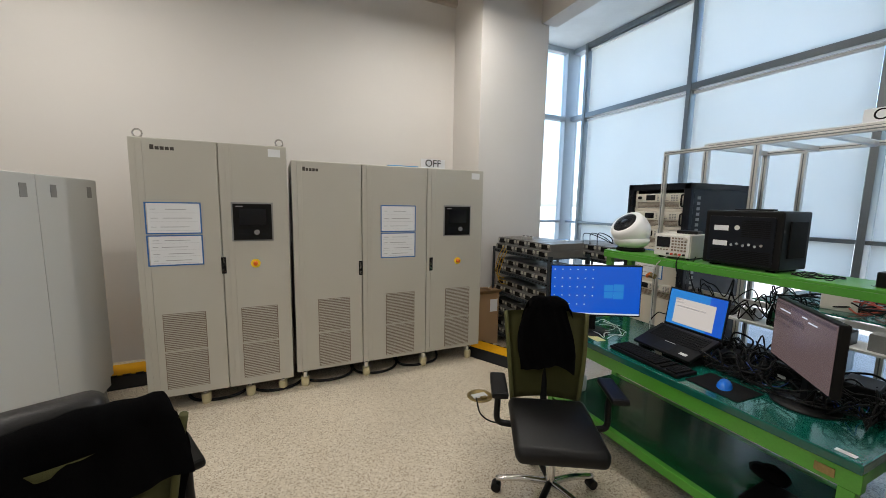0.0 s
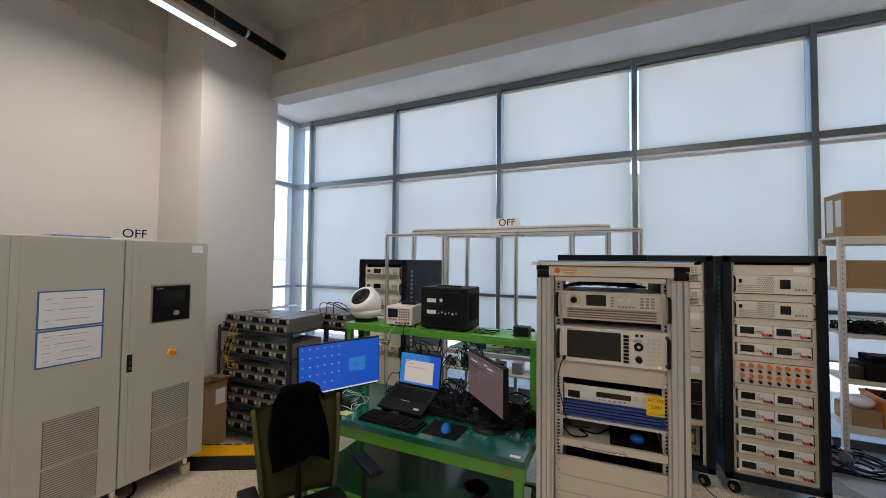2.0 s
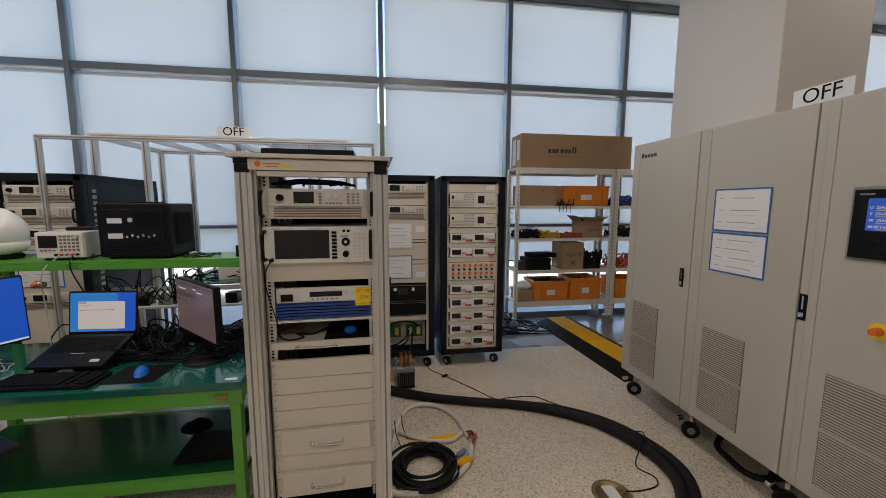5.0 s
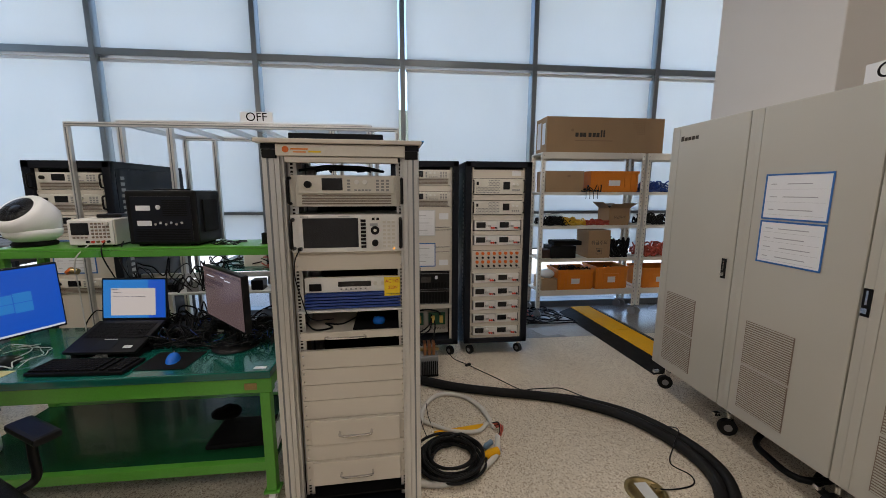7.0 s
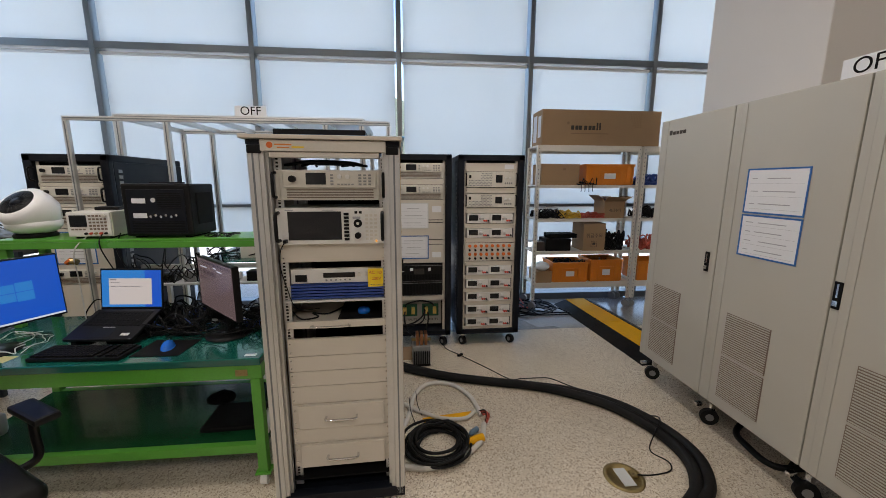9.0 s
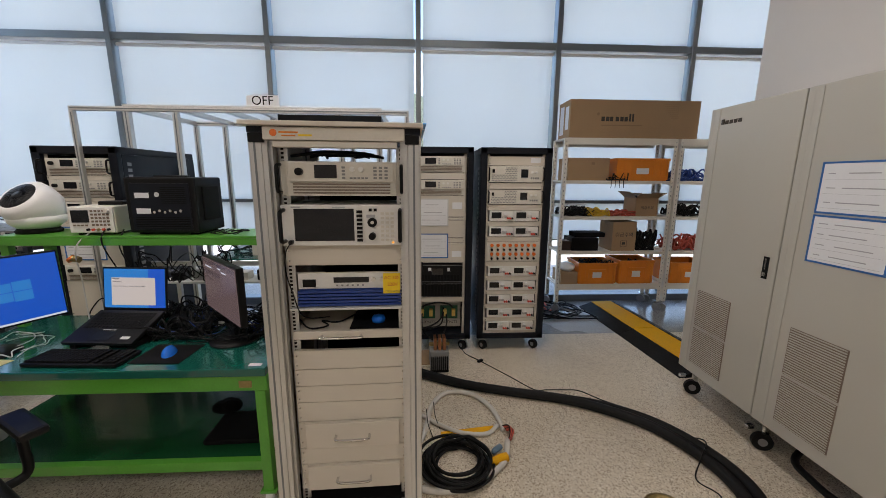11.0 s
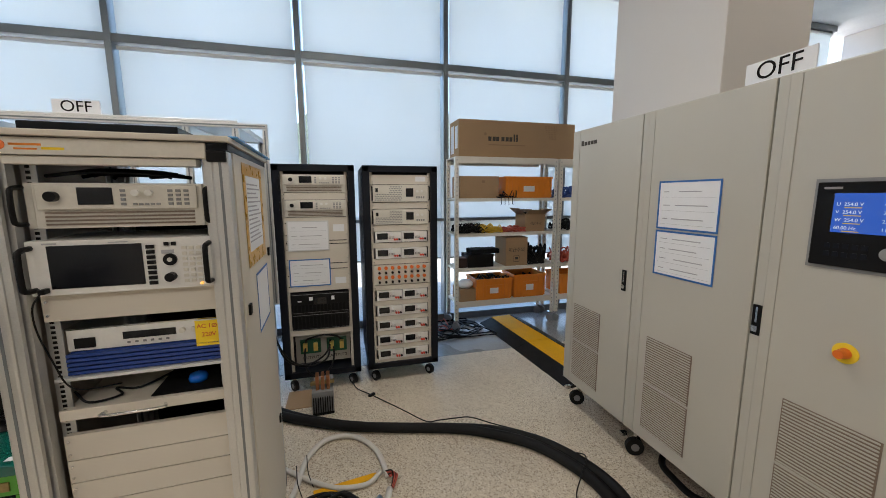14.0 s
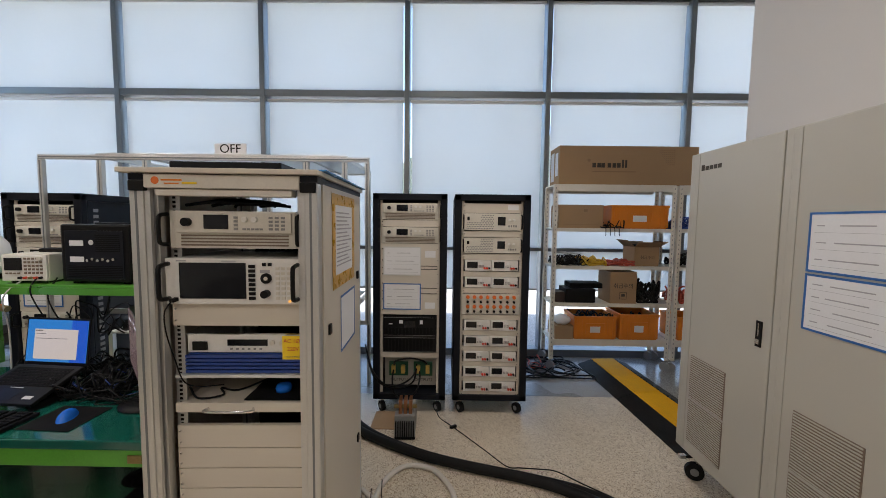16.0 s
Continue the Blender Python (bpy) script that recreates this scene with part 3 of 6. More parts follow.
for k in range(3):
    part("door", box(0.003 + k * 0.816, 0.813 + k * 0.816, 0.0, 0.022, 0.2, 1.795, bevel=0.004), PALE_GREY, sc)
    for j in (0.1, 0.6):
        part("tag", box(0.05 + k * 0.816 + j, 0.12 + k * 0.816 + j, -0.002, 0.0, 1.66, 1.74), GREY, sc)
part("plinth", box(0.02, 2.43, 0.05, 0.78, 0, 0.1), GREY, sc)


# ---- equipment racks ----
def handle_pair(parent, x0, x1, z0, z1, y, r=0.007, out=0.045):
    for x in (x0, x1):
        part("handle", sweep([(x, y, z0), (x, y - out * 0.8, z0 + 0.004), (x, y - out, z0 + 0.02), (x, y - out, z1 - 0.02), (x, y - out * 0.8, z1 - 0.004), (x, y, z1)], r, 7, 3), BLACK, parent)


def supply(rack, x0, x1, z0, z1, y, d=0.35, mat=None, handles=True):
    """A rack-mounted power supply: dial, display, knobs, keypad and a grille."""
    w, h = x1 - x0, z1 - z0
    i = part("power_supply", box(x0, x1, y, y + d, z0, z1, bevel=0.003), mat or INSTR, rack, "ivory power supply")
    part("bezel", box(x0 + w * 0.03, x1 - w * 0.03, y - 0.012, y - 0.0005, z0 + h * 0.42, z1 - h * 0.04, bevel=0.003), mat or INSTR, i)
    f = y - 0.012
    part("display", box(x0 + w * 0.26, x0 + w * 0.46, f - 0.003, f, z0 + h * 0.52, z1 - h * 0.1, bevel=0.001), DARKGLASS, i)
    part("power_knob", cyl((x0 + w * 0.13, f - 0.02, z0 + h * 0.70), (x0 + w * 0.13, f, z0 + h * 0.70), h * 0.11, 16), BLACK, i)
    for k in range(2):
        part("knob", cyl((x0 + w * (0.60 + 0.08 * k), f - 0.015, z0 + h * 0.78), (x0 + w * (0.60 + 0.08 * k), f, z0 + h * 0.78), h * 0.075, 14), INSTR_W, i)
    bm = bmesh.new()
    for a in range(4):
        bx(bm, x0 + w * 0.505, x0 + w * 0.535, f - 0.003, f, z0 + h * (0.50 + 0.1 * a), z0 + h * (0.56 + 0.1 * a))
        for b in range(3):
            bx(bm, x0 + w * (0.79 + 0.05 * b), x0 + w * (0.82 + 0.05 * b), f - 0.003, f, z0 + h * (0.50 + 0.1 * a), z0 + h * (0.56 + 0.1 * a))
    for a in range(5):
        bx(bm, x0 + w * (0.575 + 0.035 * a), x0 + w * (0.60 + 0.035 * a), f - 0.003, f, z0 + h * 0.5, z0 + h * 0.55)
    part("buttons", bm, GREY, i)
    bm = bmesh.new()
    for a in range(4):
        bx(bm, x0 + w * 0.06, x1 - w * 0.06, y - 0.004, y - 0.0005, z0 + h * (0.07 + 0.085 * a), z0 + h * (0.11 + 0.085 * a))
    part("grille", bm, CAB_DARK, i)
    if handles:
        handle_pair(i, x0 - 0.02, x1 + 0.02, z0 + h * 0.1, z1 - h * 0.1, y - 0.002)
    return i


def screws(parent, x0, x1, zs, y):
    bm = bmesh.new()
    for z in zs:
        for x in (x0, x1):
            cyl((x, y - 0.004, z), (x, y, z), 0.004, 8, None, bm)
    part("screws", bm, CHROME, parent)


def blank(rack, x0, x1, z0, z1, y):
    b = part("blank_panel", box(x0, x1, y, y + 0.02, z0 + 0.0015, z1 - 0.0015, bevel=0.002), PANEL, rack)
    screws(b, x0 + 0.012, x1 - 0.012, (z0 + (z1 - z0) * 0.25, z1 - (z1 - z0) * 0.25) if z1 - z0 > 0.06 else ((z0 + z1) / 2,), y)
    return b


# the open rack in the foreground
ra = thing("equipment_rack", pose(1.668, 0.611, 0, 0, 0, -88), "tall aluminium-framed equipment rack with drawers and instruments", "equipment rack")
W, D, P = 0.645, 0.76, 0.06
E0, E1 = 0.092, 0.574
for x0, x1 in ((0, 0.05), (W - 0.05, W)):
    for y in (0.0, D - 0.06):
        p = part("post", box(x0, x1, y, y + 0.05, 0.05, 1.82, bevel=0.008), ALU, ra)
        part("front_groove", box(x0 + 0.021, x0 + 0.029, y - 0.001, y - 0.0002, 0.06, 1.81), MULLION, p)
        xi, sg = (x1, 1) if x0 == 0 else (x0, -1)
        part("post_groove", box((xi, xi + sg * 0.018, y + 0.006, y + 0.02, 0.06, 1.8), (xi, xi + sg * 0.03, y + 0.028, y + 0.06, 0.06, 1.8)), ALU, p)
for x in (E0 + 0.006, E1 - 0.008):
    rail = part("mounting_rail", box(x - 0.018, x + 0.02, P + 0.022, P + 0.028, 0.1, 1.78), ALU, ra)
    bm = bmesh.new()
    for k in range(100):
        bx(bm, x - 0.006, x + 0.005, P + 0.0205, P + 0.0218, 0.13 + k * 0.0165, 0.139 + k * 0.0165)
    tagged(part("rail_holes", bm, MATT, rail), "small square punched holes", kind="stuff")
part("side_panel", box(-0.003, 0.004, 0.052, D - 0.062, 0.06, 1.82), PANEL, ra, "cream steel side panel")
sp = part("side_panel", box(W - 0.004, W + 0.003, 0.052, D - 0.062, 0.06, 1.82), PANEL, ra, "cream steel side panel")
for y, z in ((0.10, 1.25), (0.62, 1.39), (0.62, 0.50)):
    part("latch", box(W + 0.003, W + 0.012, y, y + 0.03, z, z + 0.04, bevel=0.002), BLACK, sp)
part("back_panel", box(0.052, W - 0.052, D - 0.03, D - 0.024, 0.06, 1.70), MATT, ra)
part("top_plate", box(-0.02, W + 0.01, -0.03, D, 1.845, 1.862, bevel=0.003), PANEL, ra)
part("top_cap", box(0.0, W, 0.0, D - 0.01, 1.822, 1.844), RACKBLK, ra)
hd = part("header", box(0.06, W - 0.06, -0.012, 0.03, 1.795, 1.842, bevel=0.004), INSTR, ra, "ivory header strip")
part("header_lip", box(0.09, W - 0.09, 0.0, 0.05, 1.77, 1.793, bevel=0.003), INSTR, ra)
part("brand_mark", cyl((0.10, -0.0135, 1.82), (0.10, -0.0122, 1.82), 0.013, 18), ORANGEKNOB, hd)
part("brand_lines", bars([(0.12, 0.19, 1.822, 0.006), (0.13, 0.18, 1.81, 0.005)], -0.0122), ORANGE, hd)
part("brand_lines", bars([(0.19, 0.24, 1.812, 0.007)], -0.0122), NOTE, hd)
for x in (0.005, W - 0.06):
    part("corner_block", box(x, x + 0.055, -0.01, 0.04, 1.785, 1.82, bevel=0.004), BLACK, ra)
part("rack_ear", box(E0, E1, P + 0.004, P + 0.008, 1.585, 1.72), INSTR, ra)
supply(ra, E0 + 0.024, E1 - 0.024, 1.585, 1.72, P - 0.01)
# measuring instrument with a large display
i2 = part("power_analyser", box(E0, E1, P - 0.03, P + 0.3, 1.385, 1.55, bevel=0.003), INSTR_W, ra, "white power analyser with a dark display")
F = P - 0.03
part("display", box(E0 + 0.05, E0 + 0.285, F - 0.003, F, 1.405, 1.535, bevel=0.001), DARKGLASS, i2)
bm = bmesh.new()
for k in range(8):
    bx(bm, E0 + 0.296, E0 + 0.318, F - 0.006, F, 1.402 + k * 0.0165, 1.413 + k * 0.0165)
for k in range(2):
    bx(bm, E0 + 0.345 + k * 0.02, E0 + 0.357 + k * 0.02, F - 0.006, F, 1.525, 1.536)
part("soft_keys", bm, BLACK, i2)
part("cursor_ring", cyl((E0 + 0.358, F - 0.008, 1.480), (E0 + 0.358, F, 1.480), 0.019, 20), BLACK, i2)
part("cursor_key", cyl((E0 + 0.358, F - 0.010, 1.480), (E0 + 0.358, F - 0.008, 1.480), 0.007, 14), INSTR, i2)
part("dial", cyl((E0 + 0.358, F - 0.025, 1.425), (E0 + 0.358, F, 1.425), 0.014, 20), BLACK, i2)
bm = bmesh.new()
for a in range(3):
    for b in range(7):
        bx(bm, E0 + 0.392 + a * 0.02, E0 + 0.405 + a * 0.02, F - 0.005, F, 1.403 + b * 0.018, 1.413 + b * 0.018)
part("keypad", bm, INSTR, i2)
part("power_led", cyl((E0 + 0.44, F - 0.004, 1.397), (E0 + 0.44, F, 1.397), 0.005, 10), LED, i2)
part("print", bars([(E0 + 0.04, E0 + 0.075, 1.541, 0.005), (E0 + 0.2, E0 + 0.25, 1.541, 0.003), (E0 + 0.335, E0 + 0.37, 1.505, 0.012)], F - 0.0005), PRINT, i2)
handle_pair(i2, E0 + 0.012, E1 - 0.012, 1.405, 1.53, F, 0.008, 0.05)
part("usb_plug", box(E0 + 0.03, E0 + 0.045, F - 0.03, F, 1.395, 1.41, bevel=0.003), BLACK, i2)
part("usb_lead", sweep([(E0 + 0.037, F - 0.03, 1.40), (E0 + 0.02, F - 0.04, 1.36), (E0 + 0.01, F - 0.02, 1.28), (E0 + 0.03, F - 0.01, 1.18), (E0 + 0.05, F, 1.10), (E0 + 0.08, F + 0.03, 1.065), (E0 + 0.15, F + 0.08, 1.05)], 0.0025), BLACK, i2)
blank(ra, E0, E1, 1.295, 1.383, P)
# silver supply with blue fins, on a shelf
s3 = part("dc_source", box(E0 + 0.03, E1 - 0.015, P + 0.03, P + 0.42, 1.185, 1.255, bevel=0.003), INSTR_W, ra, "silver-fronted source with blue fins")
part("top_sheet", box(E0 + 0.025, E1 - 0.01, P + 0.028, P + 0.43, 1.256, 1.26), CHROME, s3)
part("lower_case", box(E0 + 0.035, E1 - 0.02, P + 0.03, P + 0.42, 1.11, 1.183), BLUEFIN, s3)
for k in range(5):
    part("fin", box(E0 + 0.03, E1 - 0.015, P + 0.012, P + 0.0295, 1.112 + k * 0.0145, 1.122 + k * 0.0145, bevel=0.002), BLUEFIN, s3)
G = P + 0.03
part("display", box(E0 + 0.18, E0 + 0.33, G - 0.003, G, 1.212, 1.236), DARKGLASS, s3)
part("rocker_switch", box(E0 + 0.05, E0 + 0.105, G - 0.006, G, 1.195, 1.228, bevel=0.002), BLACK, s3)
for k in range(2):
    part("knob", cyl((E0 + 0.35 + k * 0.035, G - 0.012, 1.225), (E0 + 0.35 + k * 0.035, G, 1.225), 0.009, 14), INSTR, s3)
bm = bmesh.new()
for k in range(6):
    bx(bm, E0 + 0.19 + k * 0.022, E0 + 0.198 + k * 0.022, G - 0.004, G, 1.197, 1.203)
part("buttons", bm, GREY, s3)
nt = part("sticky_note", box(E0 + 0.392, E0 + 0.465, G - 0.018, G - 0.0165, 1.165, 1.255), NOTE, s3, "yellow sticky note with handwriting")
lettering("handwriting", "AC 1\u00d8", 0.021, RED, nt, on_front(E0 + 0.428, G - 0.0185, 1.235))
lettering("handwriting", "220V", 0.021, RED, nt, on_front(E0 + 0.432, G - 0.0185, 1.205))
part("shelf_plate", box(E0, E1, P + 0.0, P + 0.5, 1.098, 1.108), PALE_GREY, ra)
kd = part("keyboard_drawer", box((E0 + 0.01, E1 - 0.01, P - 0.02, P - 0.008, 0.975, 1.01), (E0 + 0.01, E1 - 0.01, P - 0.008, P + 0.42, 0.985, 1.0), bevel=0.003), PANEL, ra, "cream pull-out tray")
part("tray_handle", sweep([(E0 + 0.13, P - 0.02, 0.99), (E0 + 0.135, P - 0.045, 0.99), (E0 + 0.29, P - 0.045, 0.99), (E0 + 0.295, P - 0.02, 0.99)], 0.005), CHROME, kd)
tm = part("mouse_pad", box(E0 + 0.24, E1 - 0.025, P + 0.02, P + 0.30, 1.001, 1.005), MATT, kd)
part("tray_mouse", lathe([(0.03, 0), (0.032, 0.012), (0.026, 0.026), (0.0, 0.034)], 16, None, pose(E0 + 0.36, P + 0.1, 1.005)), BLUEGLOSS, kd, "blue mouse on the tray")
part("lead", sweep([(E0 + 0.02, P + 0.05, 1.04), (E0 + 0.07, P + 0.02, 1.01), (E0 + 0.14, P + 0.06, 1.005), (E0 + 0.1, P + 0.12, 1.005), (E0 + 0.18, P + 0.1, 1.006), (E0 + 0.25, P + 0.2, 1.008)], 0.004), BLACK, kd)
random.seed(4)
bm = bmesh.new()
for k in range(16):
    x = E0 + 0.2 + 0.25 * random.random()
    sweep([(x, P + 0.15 + 0.1 * random.random(), 0.98), (x + random.uniform(-0.05, 0.05), P + 0.2, 0.95), (x + random.uniform(-0.08, 0.08), P + 0.25, 0.925)], 0.0035, 5, 4, bm)
part("wire_bundle", bm, BLACK, ra)
for k in range(7):
    z = 1.742 + 0.005 * (k % 3)
    bm = sweep([(E0 + 0.03 + 0.02 * k, P + 0.05 + 0.02 * k, z), (E0 + 0.15, P + 0.03 + 0.03 * k, z + 0.012), (E0 + 0.3, P + 0.05 + 0.02 * k, z + 0.008), (E0 + 0.40 - 0.02 * k, P + 0.1, z)], 0.006, 6, 4)
    part("cable", bm, BLACK, ra)
for z0, z1 in ((0.825, 0.915), (0.745, 0.825), (0.665, 0.745), (0.57, 0.665), (0.35, 0.435)):
    blank(ra, E0, E1, z0, z1, P)
for z0, z1 in ((0.437, 0.568), (0.22, 0.348)):
    dw = part("drawer", box(E0, E1, P, P + 0.4, z0, z1, bevel=0.003), PANEL, ra, "cream steel drawer")
    part("drawer_front", box(E0 + 0.03, E1 - 0.03, P - 0.016, P - 0.0005, z0 + 0.003, z1 - 0.003, bevel=0.003), PANEL, dw)
    xm, zm = (E0 + E1) / 2, (z0 + z1) / 2
    part("drawer_handle", sweep([(xm - 0.075, P - 0.016, zm), (xm - 0.07, P - 0.045, zm), (xm, P - 0.05, zm), (xm + 0.07, P - 0.045, zm), (xm + 0.075, P - 0.016, zm)], 0.006), CHROME, dw)
    screws(dw, E0 + 0.012, E1 - 0.012, (z0 + 0.03, z1 - 0.03), P)
part("base_frame", box((0.0, W, 0.0, 0.05, 0.045, 0.10), (0.0, W, D - 0.05, D, 0.045, 0.10), (0.0, 0.05, 0.05, D - 0.05, 0.045, 0.10), (W - 0.05, W, 0.05, D - 0.05, 0.045, 0.10), (0.05, W - 0.05, 0.05, D - 0.05, 0.05, 0.06), bevel=0.003), RACKBLK, ra)
part("floor_plate", box(0.06, W - 0.06, P, D - 0.06, 0.14, 0.15), MATT, ra)
for x in (0.06, W - 0.06):
    for y in (0.04, D - 0.04):
        part("levelling_foot", lathe([(0.022, 0), (0.022, 0.012), (0.008, 0.018), (0.008, 0.05)], 14, None, pose(x, y, 0)), CHROME, ra)
doc = part("taped_document", box(W + 0.003, W + 0.0045, 0.205, 0.525, 1.46, 1.76), PAPER, sp, "white document under amber tape")
part("amber_tape", box((W + 0.0046, W + 0.006, 0.16, 0.57, 1.755, 1.80), (W + 0.0046, W + 0.006, 0.17, 0.56, 1.41, 1.465), (W + 0.0046, W + 0.006, 0.165, 0.21, 1.465, 1.755), (W + 0.0046, W + 0.006, 0.52, 0.565, 1.465, 1.755)), TAPE, doc)
bm = bmesh.new()
for k in range(14):
    bx(bm, W + 0.0046, W + 0.0052, 0.23, 0.50 - 0.04 * (k % 3), 1.50 + k * 0.017, 1.506 + k * 0.017)
part("print", bm, PRINT, doc)
d2 = part("notice", box(W + 0.003, W + 0.0045, 0.295, 0.565, 1.12, 1.36), PAPER, sp, "white notice edged in blue")
part("tape_edge", box((W + 0.0046, W + 0.0056, 0.29, 0.57, 1.355, 1.365), (W + 0.0046, W + 0.0056, 0.29, 0.57, 1.115, 1.125), (W + 0.0046, W + 0.0056, 0.29, 0.298, 1.125, 1.355), (W + 0.0046, W + 0.0056, 0.562, 0.57, 1.125, 1.355)), BLUETAPE, d2)
solid("flat_black_case", box(0, 0.40, 0, 0.28, 0, 0.03, bevel=0.004), BLACK, "thin black device lying on the rack's top", "device", pose(1.74, 0.52, 1.868, 0, 0, -88))
solid("plastic_film", box(0, 0.665, 0, 0.745, 0, 0.006, bevel=0.002), BLUEFILM, "blue plastic film on top of the rack", "film", pose(1.688, 0.607, 1.8625, 0, 0, -88))


# the two black racks
def black_rack(name, m, w, h0, h1, d, label):
    r = thing(name, m, label, "equipment rack", "black racks")
    t = 0.06
    for x0, x1 in ((0, t), (w - t, w)):
        part("post", box(x0, x1, 0, 0.05, h0, h1, bevel=0.008), RACKBLK, r)
    part("top", box(0, w, 0, d, h1 - 0.055, h1 + 0.001, bevel=0.008), RACKBLK, r)
    part("bottom", box(0, w, 0, d, h0, h0 + 0.05, bevel=0.006), RACKBLK, r)
    for x0, x1 in ((0.0, 0.006), (w - 0.006, w)):
        s = part("side_panel", box(x0, x1, 0.05, d, h0 + 0.05, h1 - 0.055), RACKBLK, r)
        bm = bmesh.new()
        xo = x0 - 0.003 if x0 == 0 else x1
        for k in range(34):
            bx(bm, xo, xo + 0.003, 0.09, 0.13, h0 + 0.12 + k * 0.045, h0 + 0.145 + k * 0.045)
        part("side_vents", bm, GREY, s)
    part("back_panel", box(0.006, w - 0.006, d - 0.006, d, h0 + 0.05, h1 - 0.055), RACKBLK, r)
    for x0, x1 in ((t, t + 0.022), (w - t - 0.022, w - t)):
        part("mounting_rail", box(x0, x1, 0.035, 0.04, h0 + 0.05, h1 - 0.055), PANEL, r)
    for x in (0.07, w - 0.07):
        for y in (0.06, d - 0.07):
            caster(r, x, y, h0, RUBBER, 0.045, 0.6)
    return r


H0, H1 = 0.13, 1.93


def zc(y):
    return H1 - (y - 30) * (H1 - H0) / 860


rb = black_rack("equipment_rack", pose(3.55, -0.553, 0, 0, 0, -90), 0.645, H0, H1, 0.75, "black rack filled with small bench power supplies on casters")
X0, X1, Y = 0.072, 0.573, 0.022
for a, b in ((65, 105), (177, 204), (270, 297), (344, 367), (412, 436), (525, 547), (592, 614), (659, 680), (724, 745), (789, 809), (853, 875)):
    blank(rb, X0, X1, zc(b), zc(a), Y)
part("rating_label", box(X1 - 0.12, X1 - 0.03, Y - 0.0015, Y - 0.0002, zc(92), zc(72)), PAPER, rb)
for a, b in ((106, 175), (206, 268)):
    z0, z1 = zc(b), zc(a)
    h = z1 - z0
    i = part("electronic_load", box(X0 + 0.01, X1 - 0.01, Y - 0.01, Y + 0.3, z0, z1, bevel=0.003), INSTR, rb, "ivory electronic load with a punched grille")
    bm = bmesh.new()
    for c in range(17):
        for e in range(8):
            if not (e > 3 and c < 9):
                bx(bm, X0 + 0.03 + c * 0.0135 + 0.006 * (e % 2), X0 + 0.038 + c * 0.0135 + 0.006 * (e % 2), Y - 0.0115, Y - 0.0102, z0 + h * (0.08 + 0.11 * e), z0 + h * (0.14 + 0.11 * e))
    part("grille_holes", bm, GREY, i)
    part("display", box(X0 + 0.295, X0 + 0.36, Y - 0.013, Y - 0.0102, z0 + h * 0.3, z1 - h * 0.2), DARKGLASS, i)
    bm = bmesh.new()
    for e in range(4):
        bx(bm, X0 + 0.385 + e * 0.02, X0 + 0.397 + e * 0.02, Y - 0.013, Y - 0.0102, z0 + h * 0.2, z0 + h * 0.32)
    part("buttons", bm, GREY, i)
    part("power_knob", box(X0 + 0.035, X0 + 0.055, Y - 0.016, Y - 0.0102, z0 + h * 0.58, z0 + h * 0.8), BLACK, i)
    for e in range(2):
        part("knob", cyl((X0 + 0.395 + e * 0.04, Y - 0.022, z0 + h * 0.62), (X0 + 0.395 + e * 0.04, Y - 0.01, z0 + h * 0.62), 0.011, 12), INSTR_W, i)
    handle_pair(i, X0 + 0.004, X1 - 0.004, z0 + h * 0.1, z1 - h * 0.1, Y - 0.005, 0.006, 0.035)


def bench_supply(parent, x0, x1, z0, z1, y):
    w, h = x1 - x0, z1 - z0
    i = part("bench_supply", box(x0, x1, y, y + 0.25, z0, z1, bevel=0.003), INSTR_W, parent, "small white bench power supply")
    part("display", box(x0 + w * 0.08, x0 + w * 0.48, y - 0.003, y, z0 + h * 0.28, z1 - h * 0.14), DARKGLASS, i)
    part("knob", cyl((x0 + w * 0.62, y - 0.015, z0 + h * 0.72), (x0 + w * 0.62, y, z0 + h * 0.72), 0.011, 12), WHITE, i)
    bm = bmesh.new()
    for a in range(4):
        for b in range(2):
            bx(bm, x0 + w * (0.52 + 0.055 * a), x0 + w * (0.555 + 0.055 * a), y - 0.003, y, z0 + h * (0.34 + 0.12 * b), z0 + h * (0.41 + 0.12 * b))
    part("buttons", bm, GREY, i)
    for x, mt in ((0.74, RED), (0.83, RED), (0.92, BLACK)):
        part("terminal", cyl((x0 + w * x, y - 0.018, z0 + h * 0.27), (x0 + w * x, y, z0 + h * 0.27), 0.009, 10), mt, i)


for a, b in ((298, 342), (368, 411), (548, 591), (615, 658), (681, 723), (746, 788), (810, 852)):
    for k in range(2):
        bench_supply(rb, X0 + 0.022 + k * 0.23, X0 + 0.248 + k * 0.23, zc(b), zc(a), Y - 0.006)
tp = part("terminal_panel", box(X0, X1, Y, Y + 0.02, zc(523), zc(438), bevel=0.002), INSTR, rb, "ivory panel of red and black terminals")
for e in range(4):
    for c in range(8):
        x, z = X0 + 0.05 + c * 0.057, zc(450 + e * 20)
        part("terminal", cyl((x, Y - 0.022, z), (x, Y, z), 0.011 if e % 2 else 0.016, 10, 0.010 if e % 2 else 0.014), BLACK if e % 2 else ORANGEKNOB, tp)

rc = black_rack("equipment_rack", pose(3.55, 0.145, 0, 0, 0, -90), 0.635, H0, H1, 0.75, "black rack with power supplies and an open wiring bay")
X0, X1 = 0.068, 0.568
for a, b in ((68, 135), (167, 231)):
    supply(rc, X0 + 0.01, X1 - 0.01, zc(b), zc(a), Y - 0.005)
for a, b in ((136, 165), (232, 325), (327, 338), (340, 417), (419, 440), (442, 530)):
    blank(rc, X0, X1, zc(b), zc(a), Y)
